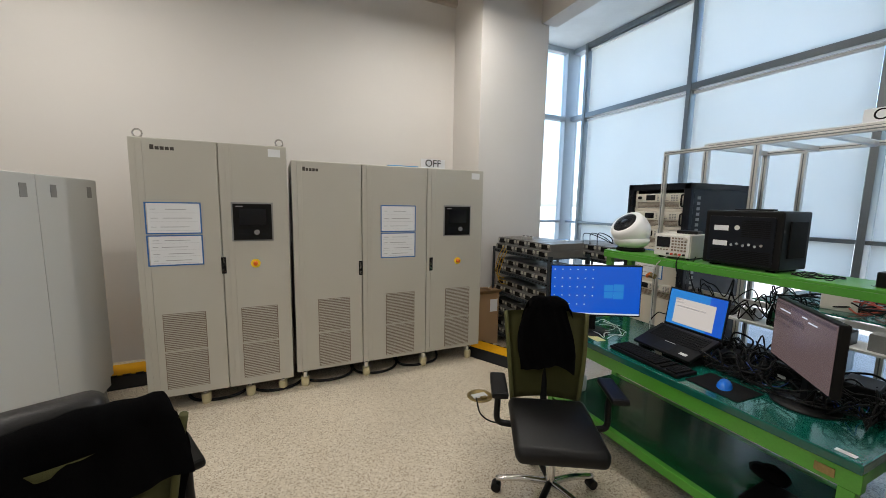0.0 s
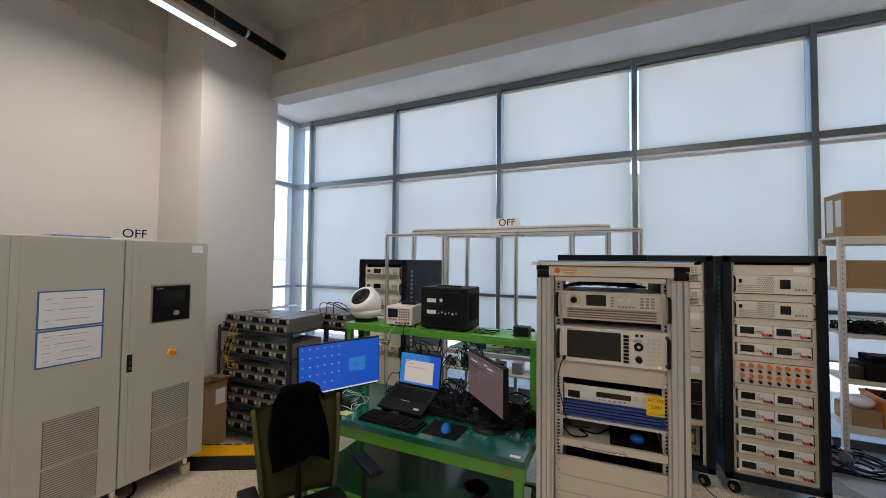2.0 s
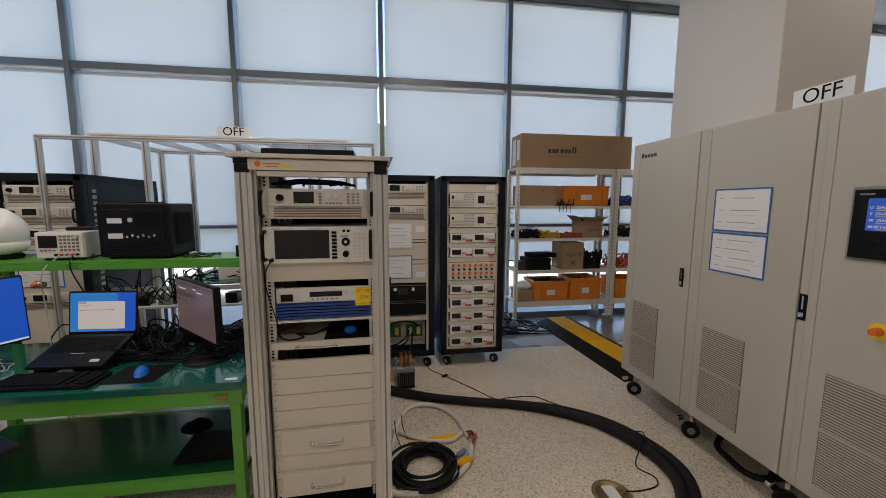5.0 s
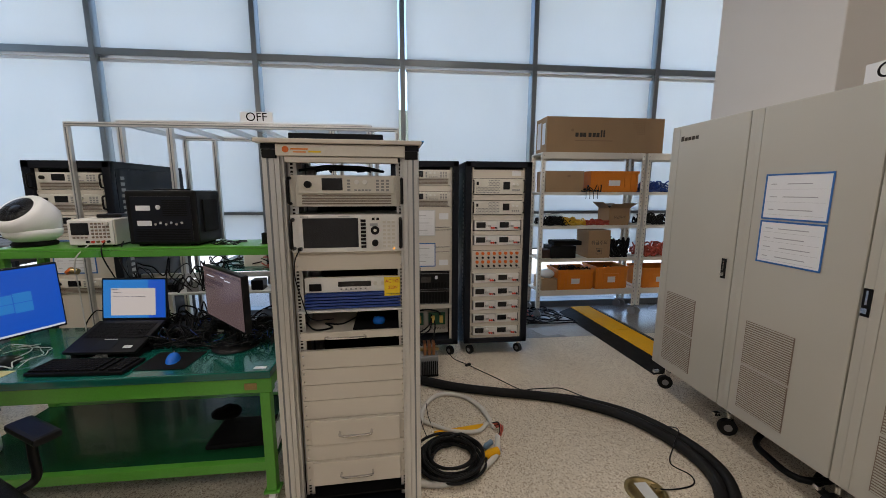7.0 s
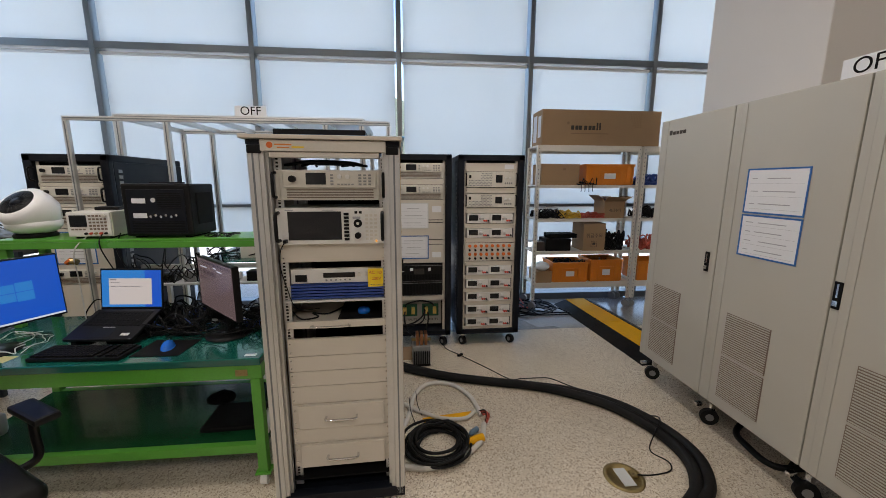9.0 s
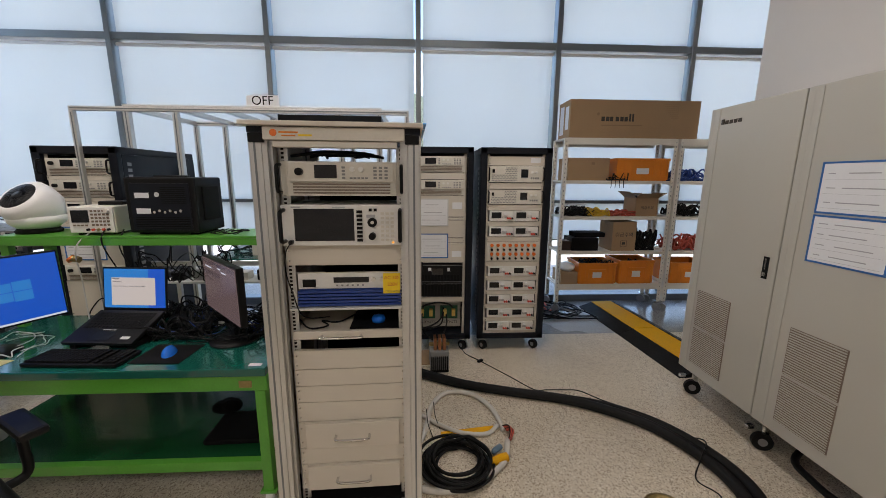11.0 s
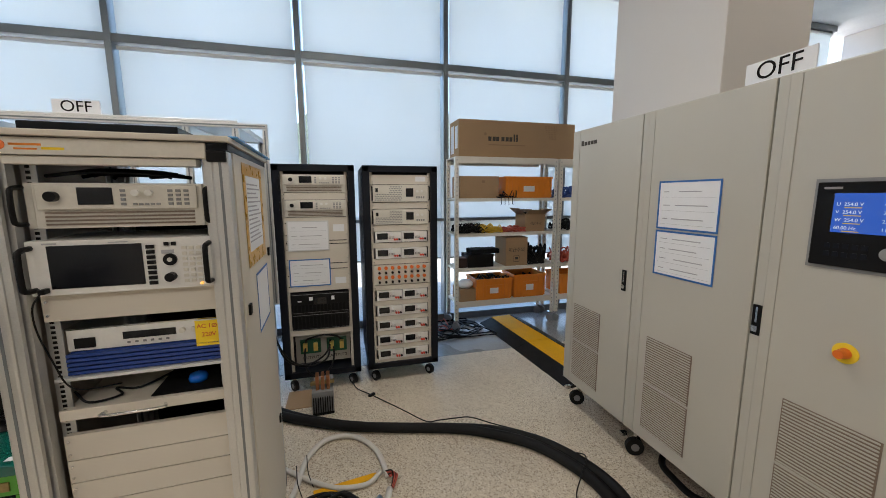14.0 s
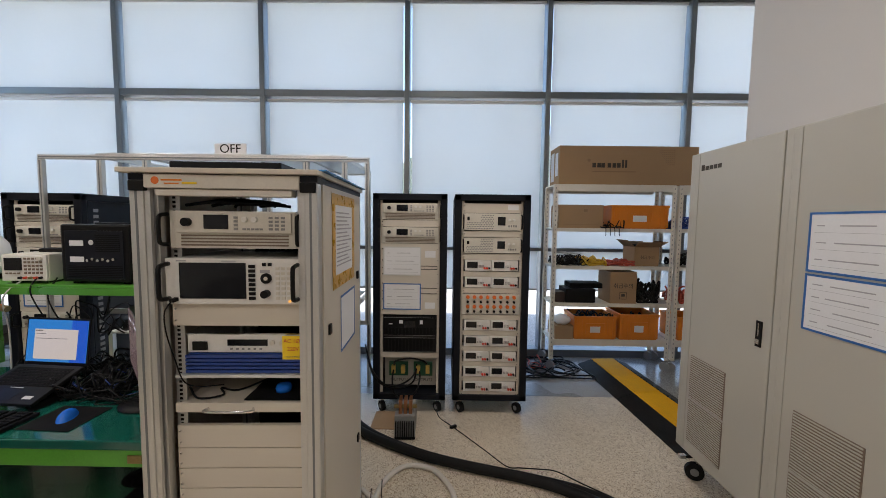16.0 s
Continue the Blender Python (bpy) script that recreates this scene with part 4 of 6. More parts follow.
notice(rc, X0 + 0.02, X0 + 0.345, zc(365), zc(246), Y - 0.003, PALE_GREY, 3, 0)
notice(rc, X0 + 0.02, X0 + 0.345, zc(508), zc(398), Y - 0.003, BLUETAPE, 3, 2)
part("rating_label", box(X1 - 0.12, X1 - 0.03, Y - 0.0015, Y - 0.0002, zc(503), zc(477)), PAPER, rc)
part("rating_label", box(X1 - 0.12, X1 - 0.03, Y - 0.0015, Y - 0.0002, zc(290), zc(262)), PAPER, rc)
for k, (a, b) in enumerate(((536, 619), (621, 688))):
    u = part("battery_unit", box(X0 + 0.02, X1 - 0.02, Y - 0.008, Y + 0.4, zc(b), zc(a), bevel=0.003), BLACK, rc, "black battery backup unit")
    bm = bmesh.new()
    for c in range(14):
        bx(bm, X0 + 0.04 + c * 0.03, X0 + 0.062 + c * 0.03, Y - 0.011, Y - 0.0082, zc(b) + 0.012, zc(b) + (0.075 if k == 0 else 0.12))
    part("grille", bm, MATT, u)
    part("outline", box((X0 + 0.025, X1 - 0.025, Y - 0.010, Y - 0.0082, zc(a) - 0.012, zc(a) - 0.009), (X0 + 0.025, X1 - 0.025, Y - 0.010, Y - 0.0082, zc(b) + 0.006, zc(b) + 0.008)), GREY, u)
    if k == 0:
        part("label_plate", box((X0 + 0.16, X0 + 0.19, Y - 0.0105, Y - 0.0082, zc(566), zc(552)), (X0 + 0.34, X0 + 0.365, Y - 0.0105, Y - 0.0082, zc(568), zc(552)), (X0 + 0.07, X0 + 0.10, Y - 0.0105, Y - 0.0082, zc(570), zc(566))), PAPER, u)
        part("display", box(X0 + 0.2, X0 + 0.3, Y - 0.0105, Y - 0.0082, zc(585), zc(555)), DARKGLASS, u)
part("bay_shelf", box(X0, X1, Y, Y + 0.4, zc(712), zc(690), bevel=0.002), PANEL, rc)
bay = part("wiring_panel", box(X0 + 0.02, X1 - 0.02, Y + 0.10, Y + 0.11, zc(850), zc(716)), CAB, rc, "grey output panel")
for x, wd in ((0.06, "OUTPUT1"), (0.28, "OUTPUT2")):
    pl = part("terminal_plate", box(X0 + x, X0 + x + 0.17, Y + 0.08, Y + 0.099, zc(806), zc(745), bevel=0.002), PCB, bay)
    for k in range(2):
        part("brass_lug", box(X0 + x + 0.025 + k * 0.085, X0 + x + 0.06 + k * 0.085, Y + 0.04, Y + 0.079, zc(790), zc(757), bevel=0.003), GOLD, bay)
    lettering("letters", wd, 0.036, INK, bay, on_front(X0 + x + 0.09, Y + 0.098, zc(828)))
for k, pts in enumerate((((0.11, 0.03, 0.42), (0.13, -0.02, 0.47), (0.25, -0.03, 0.50), (0.36, 0.0, 0.47), (0.40, 0.05, 0.42)),
                         ((-0.14, 0.06, 0.48), (-0.05, -0.04, 0.32), (0.08, -0.06, 0.25), (0.2, -0.05, 0.25), (0.29, -0.03, 0.30), (0.31, 0.05, 0.42)),
                         ((-0.16, 0.08, 0.58), (-0.08, -0.03, 0.40), (0.04, -0.07, 0.28), (0.16, -0.06, 0.27), (0.27, -0.04, 0.33), (0.32, 0.05, 0.4)),
                         ((0.11, 0.05, 0.40), (0.10, -0.01, 0.32), (0.12, -0.08, 0.22), (0.2, -0.2, 0.2)),
                         ((0.33, 0.05, 0.40), (0.34, -0.01, 0.30), (0.31, -0.08, 0.22), (0.24, -0.2, 0.2)))):
    part("bay_cable", sweep([(X0 + x, y + 0.04, z) for x, y, z in pts], 0.008, 7), BLACK, rc)

# the rack behind the bench
rd = black_rack("equipment_rack", pose(3.10, 2.79, 0, 0, 0, -90), 0.595, 0.13, 1.87, 0.92, "black rack with power supplies behind the workbench")
for z0, z1 in ((1.66, 1.785), (1.50, 1.625), (1.34, 1.465), (0.86, 0.98)):
    supply(rd, 0.075, 0.52, z0, z1, 0.017)
for z0, z1 in ((1.626, 1.659), (1.467, 1.499), (1.306, 1.339), (0.98, 1.305), (0.5, 0.858)):
    blank(rd, 0.064, 0.531, z0, z1, 0.022)
notice(rd, 0.10, 0.40, 1.02, 1.28, 0.02, BLUETAPE, 4, 1)


# ---- workbench and what stands on it ----
wb = thing("workbench", pose(1.86, 2.38, 0, 0, 0, -90), "green steel workbench with a dark green top and raised shelf", "workbench")
BW, BD = 1.67, 0.75
part("tabletop", box(0, BW, 0, BD, 0.725, 0.765, bevel=0.006), GREENTOP, wb, "glossy dark green rubber top")
part("front_rail", box(0.0, BW, 0.012, 0.055, 0.645, 0.724, bevel=0.004), GREEN, wb)
part("back_rail", box(0.0, BW, BD - 0.055, BD - 0.012, 0.645, 0.724, bevel=0.004), GREEN, wb)
for x in (0.012, BW - 0.062):
    part("side_rail", box(x + 0.005, x + 0.045, 0.056, BD - 0.056, 0.645, 0.724), GREEN, wb)
    for y in (0.012, BD - 0.062):
        lg = part("leg", box(x, x + 0.05, y, y + 0.05, 0.085, 0.644, bevel=0.004), GREEN, wb)
        part("foot_plate", box(x - 0.015, x + 0.065, y - 0.01, y + 0.06, 0.075, 0.086), GREEN, lg)
        cw = part("caster_wheel", cyl((x + 0.008, y + 0.025, 0.037), (x + 0.042, y + 0.025, 0.037), 0.037, 18), WHITE, wb)
        part("fork", box((x, x + 0.006, y + 0.005, y + 0.045, 0.03, 0.075), (x + 0.044, x + 0.05, y + 0.005, y + 0.045, 0.03, 0.075)), CHROME, cw)
part("lower_shelf", box(0.02, BW - 0.02, 0.06, BD - 0.06, 0.235, 0.25), GREENDARK, wb, "glossy dark green lower shelf")
part("lower_rail", box((0.062, BW - 0.062, 0.02, 0.058, 0.20, 0.252), (0.062, BW - 0.062, BD - 0.058, BD - 0.02, 0.20, 0.252), bevel=0.003), GREEN, wb)
SY = 0.53
part("upper_shelf", box(-0.01, BW + 0.02, SY, SY + 0.33, 1.305, 1.32, bevel=0.002), GREEN, wb, "raised green steel shelf")
part("shelf_edge", box((-0.01, BW + 0.02, SY - 0.003, SY + 0.03, 1.265, 1.304), (-0.01, 0.025, SY + 0.031, SY + 0.33, 1.265, 1.304), (BW - 0.015, BW + 0.02, SY + 0.031, SY + 0.33, 1.265, 1.304), bevel=0.002), GREEN, wb)
for x in (0.0, BW - 0.085):
    for y in (SY + 0.02, SY + 0.26):
        part("shelf_post", box(x, x + 0.045, y, y + 0.04, 0.766, 1.264, bevel=0.003), GREEN, wb)
part("price_tag", box((BW - 0.09, BW - 0.03, 0.03, 0.055, 0.7655, 0.7665),), PAPER, wb)
part("clip_strip", box(BW - 0.13, BW - 0.07, 0.006, 0.0115, 0.665, 0.70, bevel=0.002), BRASS, wb)


def monitor(m, w, h, lift, tilt, face, label):
    s = thing("monitor", m, label, "monitor")
    T = Matrix.Translation((0, 0, lift + h / 2)) @ Matrix.Rotation(radians(tilt), 4, "Y")
    def put(bm):
        bm.transform(T)
        return bm
    part("case", put(box(-w / 2, w / 2, 0.004, 0.04, -h / 2, h / 2, bevel=0.006)), BLACK, s)
    part("screen", put(box(-w / 2 + 0.008, w / 2 - 0.008, 0.0, 0.0038, -h / 2 + 0.012, h / 2 - 0.008)), face, s, "lit screen")
    part("stand", box(-0.03, 0.03, 0.04, 0.075, 0.012, lift + h * 0.6, bevel=0.008), BLACK, s)
    part("base", lathe([(0.125, 0), (0.125, 0.008), (0.06, 0.016), (0.0, 0.018)], 28, None, pose(0, 0.05, 0)), BLACK, s)
    return s, put


m1, put = monitor(pose(2.02, 2.11, 0.765, 0, 0, -31), 0.62, 0.365, 0.125, -1.0, DESK_GLOW, "thin black monitor showing a blue desktop")
bm = bmesh.new()
for c in range(6):
    for r in range(5):
        if not (c > 4 and r > 3):
            bx(bm, -0.283 + c * 0.052, -0.274 + c * 0.052, -0.002, -0.0003, 0.147 - r * 0.062, 0.154 - r * 0.062)
part("icons", put(bm), LCD_WHITE, m1)
part("desktop_emblem", put(box((0.06, 0.118, -0.0015, -0.0003, 0.0, 0.045), (0.122, 0.19, -0.0015, -0.0003, 0.0, 0.05), (0.06, 0.118, -0.0015, -0.0003, -0.05, -0.004), (0.122, 0.19, -0.0015, -0.0003, -0.055, -0.004))), DESK_LIGHT, m1)
part("task_bar", put(box(-0.30, 0.30, -0.0015, -0.0003, -0.170, -0.160)), LCD_WHITE, m1)
m2, put = monitor(pose(2.165, 1.045, 0.765, 0, 0, -135), 0.51, 0.31, 0.145, 0.0, PINK_GLOW, "thin black monitor showing a dim grey-pink page")
part("page_rows", put(box((-0.24, 0.24, -0.0015, -0.0003, 0.125, 0.140), (-0.24, 0.02, -0.0015, -0.0003, 0.06, 0.085), (-0.24, -0.1, -0.0015, -0.0003, 0.03, 0.04))), PINK_BAR, m2)
part("page_marks", put(box((-0.2, -0.1, -0.0016, -0.0003, 0.100, 0.106), (0.05, 0.12, -0.0016, -0.0003, 0.100, 0.106), (0.0, 0.04, -0.0016, -0.0003, 0.112, 0.118))), LCD_WHITE, m2)

lap = thing("laptop", pose(2.09, 1.83, 0.765, 0, 0, -94), "open black laptop tilted on a stand, with a white window open", "laptop")
LT = Matrix.Translation((0, 0, 0.03)) @ Matrix.Rotation(radians(20), 4, "X")


def tl(bm):
    bm.transform(LT)
    return bm


part("deck", tl(box(0, 0.375, 0, 0.26, 0, 0.018, bevel=0.004)), BLACK, lap)
bm = bmesh.new()
for r in range(6):
    for c in range(15):
        bx(bm, 0.028 + c * 0.0215, 0.046 + c * 0.0215, 0.11 + r * 0.0215, 0.128 + r * 0.0215, 0.0185, 0.0205)
part("keys", tl(bm), MATT, lap)
part("touchpad", tl(box(0.13, 0.235, 0.02, 0.09, 0.0185, 0.0192)), RACKBLK, lap)
part("sticker", tl(box((0.29, 0.335, 0.03, 0.05, 0.0185, 0.0192), (0.15, 0.22, 0.096, 0.100, 0.0185, 0.0192))), PALE_GREY, lap)
LID = Matrix.Translation((0, 0.255, 0.125)) @ Matrix.Rotation(radians(-8), 4, "X")


def ld(bm):
    bm.transform(LID)
    return bm


part("lid", ld(box(0, 0.375, 0, 0.010, 0, 0.255, bevel=0.004)), BLACK, lap)
part("screen", ld(box(0.010, 0.365, -0.002, -0.0003, 0.02, 0.245)), DESK_LIGHT, lap, "lit screen")
part("screen_shade", ld(box(0.27, 0.365, -0.003, -0.0021, 0.02, 0.245)), DESK_GLOW, lap)
part("open_window", ld(box(0.055, 0.31, -0.0042, -0.0031, 0.035, 0.195)), WHITE_GLOW, lap)
part("window_text", ld(bars([(0.06, 0.10, 0.187, 0.006), (0.065, 0.25, 0.145, 0.003), (0.065, 0.12, 0.17, 0.003)], -0.0043)), PRINT, lap)
part("stand", box((0.02, 0.05, 0.02, 0.25, 0.0, 0.03), (0.325, 0.355, 0.02, 0.25, 0.0, 0.03), (0.05, 0.325, 0.20, 0.23, 0.0, 0.095)), MATT, lap)

kb = thing("keyboard", pose(1.91, 1.86, 0.765, 0, 0, -93), "black full-size keyboard on the workbench", "keyboard")
part("body", box(0, 0.455, 0, 0.16, 0.002, 0.02, bevel=0.005), BLACK, kb)
bm = bmesh.new()
for r in range(6):
    for c in range(21):
        if c not in (15, 17):
            bx(bm, 0.012 + c * 0.0205, 0.029 + c * 0.0205, 0.014 + r * 0.0225, 0.032 + r * 0.0225, 0.0205, 0.029)
part("keys", bm, MATT, kb)
solid("mouse_pad", box(0, 0.25, 0, 0.21, 0, 0.004, bevel=0.0015), MATT, "black cloth mouse pad", "mouse pad", pose(1.93, 1.39, 0.765, 0, 0, -92))
ms = thing("mouse", pose(2.03, 1.255, 0.769, 0, 0, -70), "glossy bright blue computer mouse", "mouse")
bm = bmesh.new()
bmesh.ops.create_uvsphere(bm, u_segments=20, v_segments=12, radius=1, matrix=Matrix.Diagonal((0.033, 0.058, 0.038, 1)))
bmesh.ops.bisect_plane(bm, geom=bm.verts[:] + bm.edges[:] + bm.faces[:], plane_co=(0, 0, 0), plane_no=(0, 0, -1), clear_outer=True)
bmesh.ops.holes_fill(bm, edges=bm.edges)
for f in bm.faces:
    f.smooth = True
part("shell", bm, BLUEGLOSS, ms)
part("wheel", cyl((-0.004, 0.03, 0.032), (0.004, 0.03, 0.032), 0.008, 12), BLACK, ms)
solid("note_slip", box(0, 0.19, 0, 0.07, 0, 0.002), surface("pale_yellow_paper", (0.72, 0.65, 0.30), 0.8), "pale yellow paper slip on the bench", "paper", pose(1.94, 2.16, 0.765, 0, 0, -96))


def tangle(name, x0, x1, y0, y1, z, n, r, mat, seed, high, label, m=Matrix()):
    """A heap of loose leads lying on a surface."""
    rnd = random.Random(seed)
    bm = bmesh.new()
    for k in range(n):
        cx, cy, a = rnd.uniform(x0, x1), rnd.uniform(y0, y1), rnd.uniform(0, 6.28)
        rad = rnd.uniform(0.25, 0.6) * min(x1 - x0, y1 - y0)
        pts = []
        for j in range(rnd.randint(7, 12)):
            a += rnd.uniform(0.4, 0.9)
            q = rad * rnd.uniform(0.7, 1.25)
            pts.append((min(max(cx + q * math.cos(a), x0), x1), min(max(cy + q * math.sin(a), y0), y1), z + r + rnd.random() ** 2 * high))
        sweep(pts, r * rnd.uniform(0.8, 1.2), 5, 5, bm)
    return solid(name, bm, mat, label, "cables", m, kind="stuff")


tangle("cable_tangle", 2.16, 2.56, 0.80, 1.46, 0.765, 26, 0.0038, BLACK, 3, 0.10, "tangle of black leads on the green bench")
tangle("cable_tangle", 2.25, 2.55, 0.85, 1.45, 0.765, 5, 0.003, BLUEFIN, 8, 0.09, "few blue leads within the heap")
tangle("cable_tangle", 2.02, 2.30, 1.98, 2.28, 0.765, 4, 0.0028, WHITECABLE, 5, 0.02, "loose white leads on the bench")
tangle("cable_tangle", 2.42, 2.66, 1.30, 2.0, 0.765, 14, 0.004, BLACK, 15, 0.14, "heap of black leads at the back of the bench")
tangle("cable_tangle", 2.20, 2.60, 1.20, 1.52, 0.765, 22, 0.005, BLACK, 71, 0.12, "thick nest of black leads beside the laptop")
tangle("cable_tangle", 2.28, 2.58, 0.74, 1.02, 0.765, 18, 0.005, BLACK, 72, 0.12, "black leads piled at the end of the bench")
tangle("cable_tangle", 2.44, 2.62, 1.15, 1.75, 1.02, 12, 0.004, BLACK, 73, 0.20, "black leads hanging tangled under the shelf")
for k, (x, y, w, d, h, a) in enumerate(((2.40, 1.42, 0.16, 0.11, 0.07, 20), (2.46, 1.16, 0.13, 0.10, 0.09, -15), (2.50, 0.92, 0.18, 0.12, 0.10, 8), (2.42, 0.80, 0.12, 0.08, 0.06, 35))):
    solid("power_brick", box(-w / 2, w / 2, -d / 2, d / 2, 0, h, bevel=0.008), BLACK, "black power supply brick among the leads", "adapter", pose(x, y, 0.765, 0, 0, a), "power bricks")
rnd = random.Random(2)
for k in range(7):
    x, y = rnd.uniform(2.25, 2.55), rnd.uniform(0.85, 1.45)
    solid("power_adapter", box(-0.05, 0.05, -0.025, 0.025, 0, 0.03, bevel=0.006), BLACK if k % 3 else PALE_GREY, "small plug-in power adapter among the leads", "adapter", pose(x, y, 0.765, 0, 0, rnd.uniform(0, 180)), "power adapters")

# on the raised shelf
fan = thing("desk_fan", pose(2.55, 2.28, 1.32, 0, 0, -97), "white round desk fan with a dark front grille", "fan")
part("base", lathe([(0.10, 0), (0.105, 0.015), (0.09, 0.03), (0.0, 0.03)], 28), MATT, fan)
FM = Matrix.Translation((0, 0, 0.15)) @ Matrix.Rotation(radians(46), 4, "X")
part("cradle", lathe([(0.09, 0.03), (0.125, 0.06), (0.135, 0.10), (0.12, 0.105)], 28), WHITE, fan)
part("housing", lathe([(0.0, -0.125), (0.05, -0.12), (0.10, -0.09), (0.135, -0.03), (0.14, 0.03), (0.13, 0.085), (0.115, 0.10), (0.098, 0.105)], 32, None, FM), WHITE, fan)
gr = part("grille", lathe([(0.099, 0.085), (0.099, 0.104), (0.06, 0.109), (0.0, 0.11)], 32, None, FM), BLACK, fan, "dark fan grille")
bm = bmesh.new()
for k in range(20):
    a = k * math.tau / 20
    sweep([FM @ Vector((0.03 * math.cos(a), 0.03 * math.sin(a), 0.112)), FM @ Vector((0.06 * math.cos(a + 0.25), 0.06 * math.sin(a + 0.25), 0.109)), FM @ Vector((0.095 * math.cos(a + 0.4), 0.095 * math.sin(a + 0.4), 0.102))], 0.0025, 5, 3, bm)
part("grille_ribs", bm, RACKBLK, gr)
part("hub_cap", lathe([(0.03, 0.105), (0.03, 0.114), (0.0, 0.117)], 20, None, FM), RACKBLK, gr)

osc = thing("oscilloscope", pose(2.42, 1.98, 1.32, 0, 0, -84), "ivory bench instrument with a small dark display", "oscilloscope")
part("case", box(0, 0.235, 0, 0.26, 0.012, 0.165, bevel=0.006), INSTR, osc)
part("front_frame", box(0.004, 0.231, -0.012, -0.0005, 0.016, 0.161, bevel=0.004), INSTR_W, osc)
part("display", box(0.02, 0.108, -0.015, -0.0122, 0.075, 0.145), DARKGLASS, osc)
bm = bmesh.new()
for a in range(5):
    for b in range(5):
        bx(bm, 0.12 + a * 0.02, 0.132 + a * 0.02, -0.016, -0.0122, 0.055 + b * 0.02, 0.066 + b * 0.02)
for a in range(4):
    bx(bm, 0.025 + a * 0.02, 0.037 + a * 0.02, -0.016, -0.0122, 0.055, 0.063)
part("buttons", bm, CAB_DARK, osc)
part("knob", cyl((0.205, -0.028, 0.14), (0.205, -0.012, 0.14), 0.011, 14), INSTR, osc)
for k in range(5):
    part("terminal", cyl((0.10 + 0.026 * k, -0.026, 0.034), (0.10 + 0.026 * k, -0.012, 0.034), 0.007, 10), (BLACK, RED, BRASS, RED, BLACK)[k], osc)
for x in (0.02, 0.2):
    part("foot", box(x, x + 0.02, 0.02, 0.24, 0, 0.0125), BLACK, osc)
ch = solid("power_brick", box(0, 0.13, 0, 0.09, 0, 0.022, bevel=0.006), BLACK, "flat black charger lying on the instrument", "charger", pose(2.55, 1.92, 1.4855, 0, 0, -80))
pc = thing("instrument_case", pose(2.44, 1.67, 1.32, 0, 0, -92), "large black instrument case, seen from its vented back", "instrument")
part("case", box(0, 0.40, 0, 0.27, 0.012, 0.335, bevel=0.012), BLACK, pc)
part("back_plate", box(0.03, 0.37, -0.006, -0.0005, 0.03, 0.30, bevel=0.003), RACKBLK, pc)
bm = bmesh.new()
for k in range(9):
    bx(bm, 0.21, 0.35, -0.009, -0.0062, 0.185 + k * 0.011, 0.190 + k * 0.011)
for k in range(7):
    bx(bm, 0.05, 0.36, -0.009, -0.0062, 0.04 + k * 0.010, 0.045 + k * 0.010)
part("vent_slots", bm, MATT, pc)
part("rating_label", box((0.06, 0.14, -0.008, -0.0062, 0.215, 0.245), (0.06, 0.14, -0.008, -0.0062, 0.125, 0.155)), PAPER, pc)
part("emblem", cyl((0.185, -0.008, 0.235), (0.185, -0.0062, 0.235), 0.014, 16), PALE_GREY, pc)
for k in range(6):
    part("connector", cyl((0.17 + k * 0.03, -0.020, 0.135 + 0.008 * (k % 2)), (0.17 + k * 0.03, -0.006, 0.135 + 0.008 * (k % 2)), 0.008, 10), CHROME, pc)
part("carry_handle", box(0.10, 0.30, 0.10, 0.14, 0.335, 0.345, bevel=0.004), BLACK, pc)
part("side_grip", box(0.40, 0.41, 0.06, 0.22, 0.08, 0.28, bevel=0.004), MATT, pc)
for x in (0.03, 0.33):
    part("foot", box(x, x + 0.04, 0.03, 0.24, 0, 0.0125), MATT, pc)
solid("small_black_box", box(0, 0.11, 0, 0.09, 0, 0.07, bevel=0.005), BLACK, "small black plastic box on the green shelf", "box", pose(2.48, 0.93, 1.32, 0, 0, -92))
tangle("cable_coil", 2.45, 2.6, 1.06, 1.22, 1.32, 6, 0.003, BLACK, 21, 0.012, "thin black lead coiled on the green shelf")
for k, (y, pts) in enumerate(((1.78, ((2.43, 1.80, 1.36), (2.38, 1.79, 1.28), (2.42, 1.75, 1.1), (2.44, 1.70, 0.95), (2.46, 1.66, 0.80))), (1.6, ((2.46, 1.72, 1.35), (2.385, 1.70, 1.25), (2.42, 1.64, 1.05), (2.45, 1.58, 0.90), (2.46, 1.55, 0.80))),
                              (2.0, ((2.43, 1.88, 1.345), (2.37, 1.93, 1.25), (2.42, 1.97, 1.05), (2.40, 1.95, 0.80))))):
    solid("hanging_lead", sweep(pts, 0.004, 6), BLACK if k < 2 else WHITECABLE, "lead hanging from the shelf to the bench", "cable", group="hanging leads")
cx = thing("motor_part", pose(2.40, 1.965, 1.18), "small brass and orange plug hanging under the shelf", "plug")
part("body", cyl((0, -0.02, 0), (0, 0.025, 0.01), 0.018, 12), BRASS, cx)
part("ring", cyl((0, 0.02, 0), (0, 0.03, 0.01), 0.024, 12), ORANGEKNOB, cx)
# under the bench
solid("black_bag", box(0, 0.34, 0, 0.26, 0, 0.03, bevel=0.012), MATT, "flat black bag on the lower green shelf", "bag", pose(2.0, 1.13, 0.25, 0, 0, -88))
bm = bmesh.new()
bmesh.ops.create_icosphere(bm, subdivisions=3, radius=1, matrix=Matrix.LocRotScale((0, 0, 0.04), None, (0.05, 0.09, 0.04)))
for v in bm.verts:
    v.co += v.co.normalized() * 0.02 * noise.noise(v.co * 22)
    v.co.z = max(v.co.z, 0)
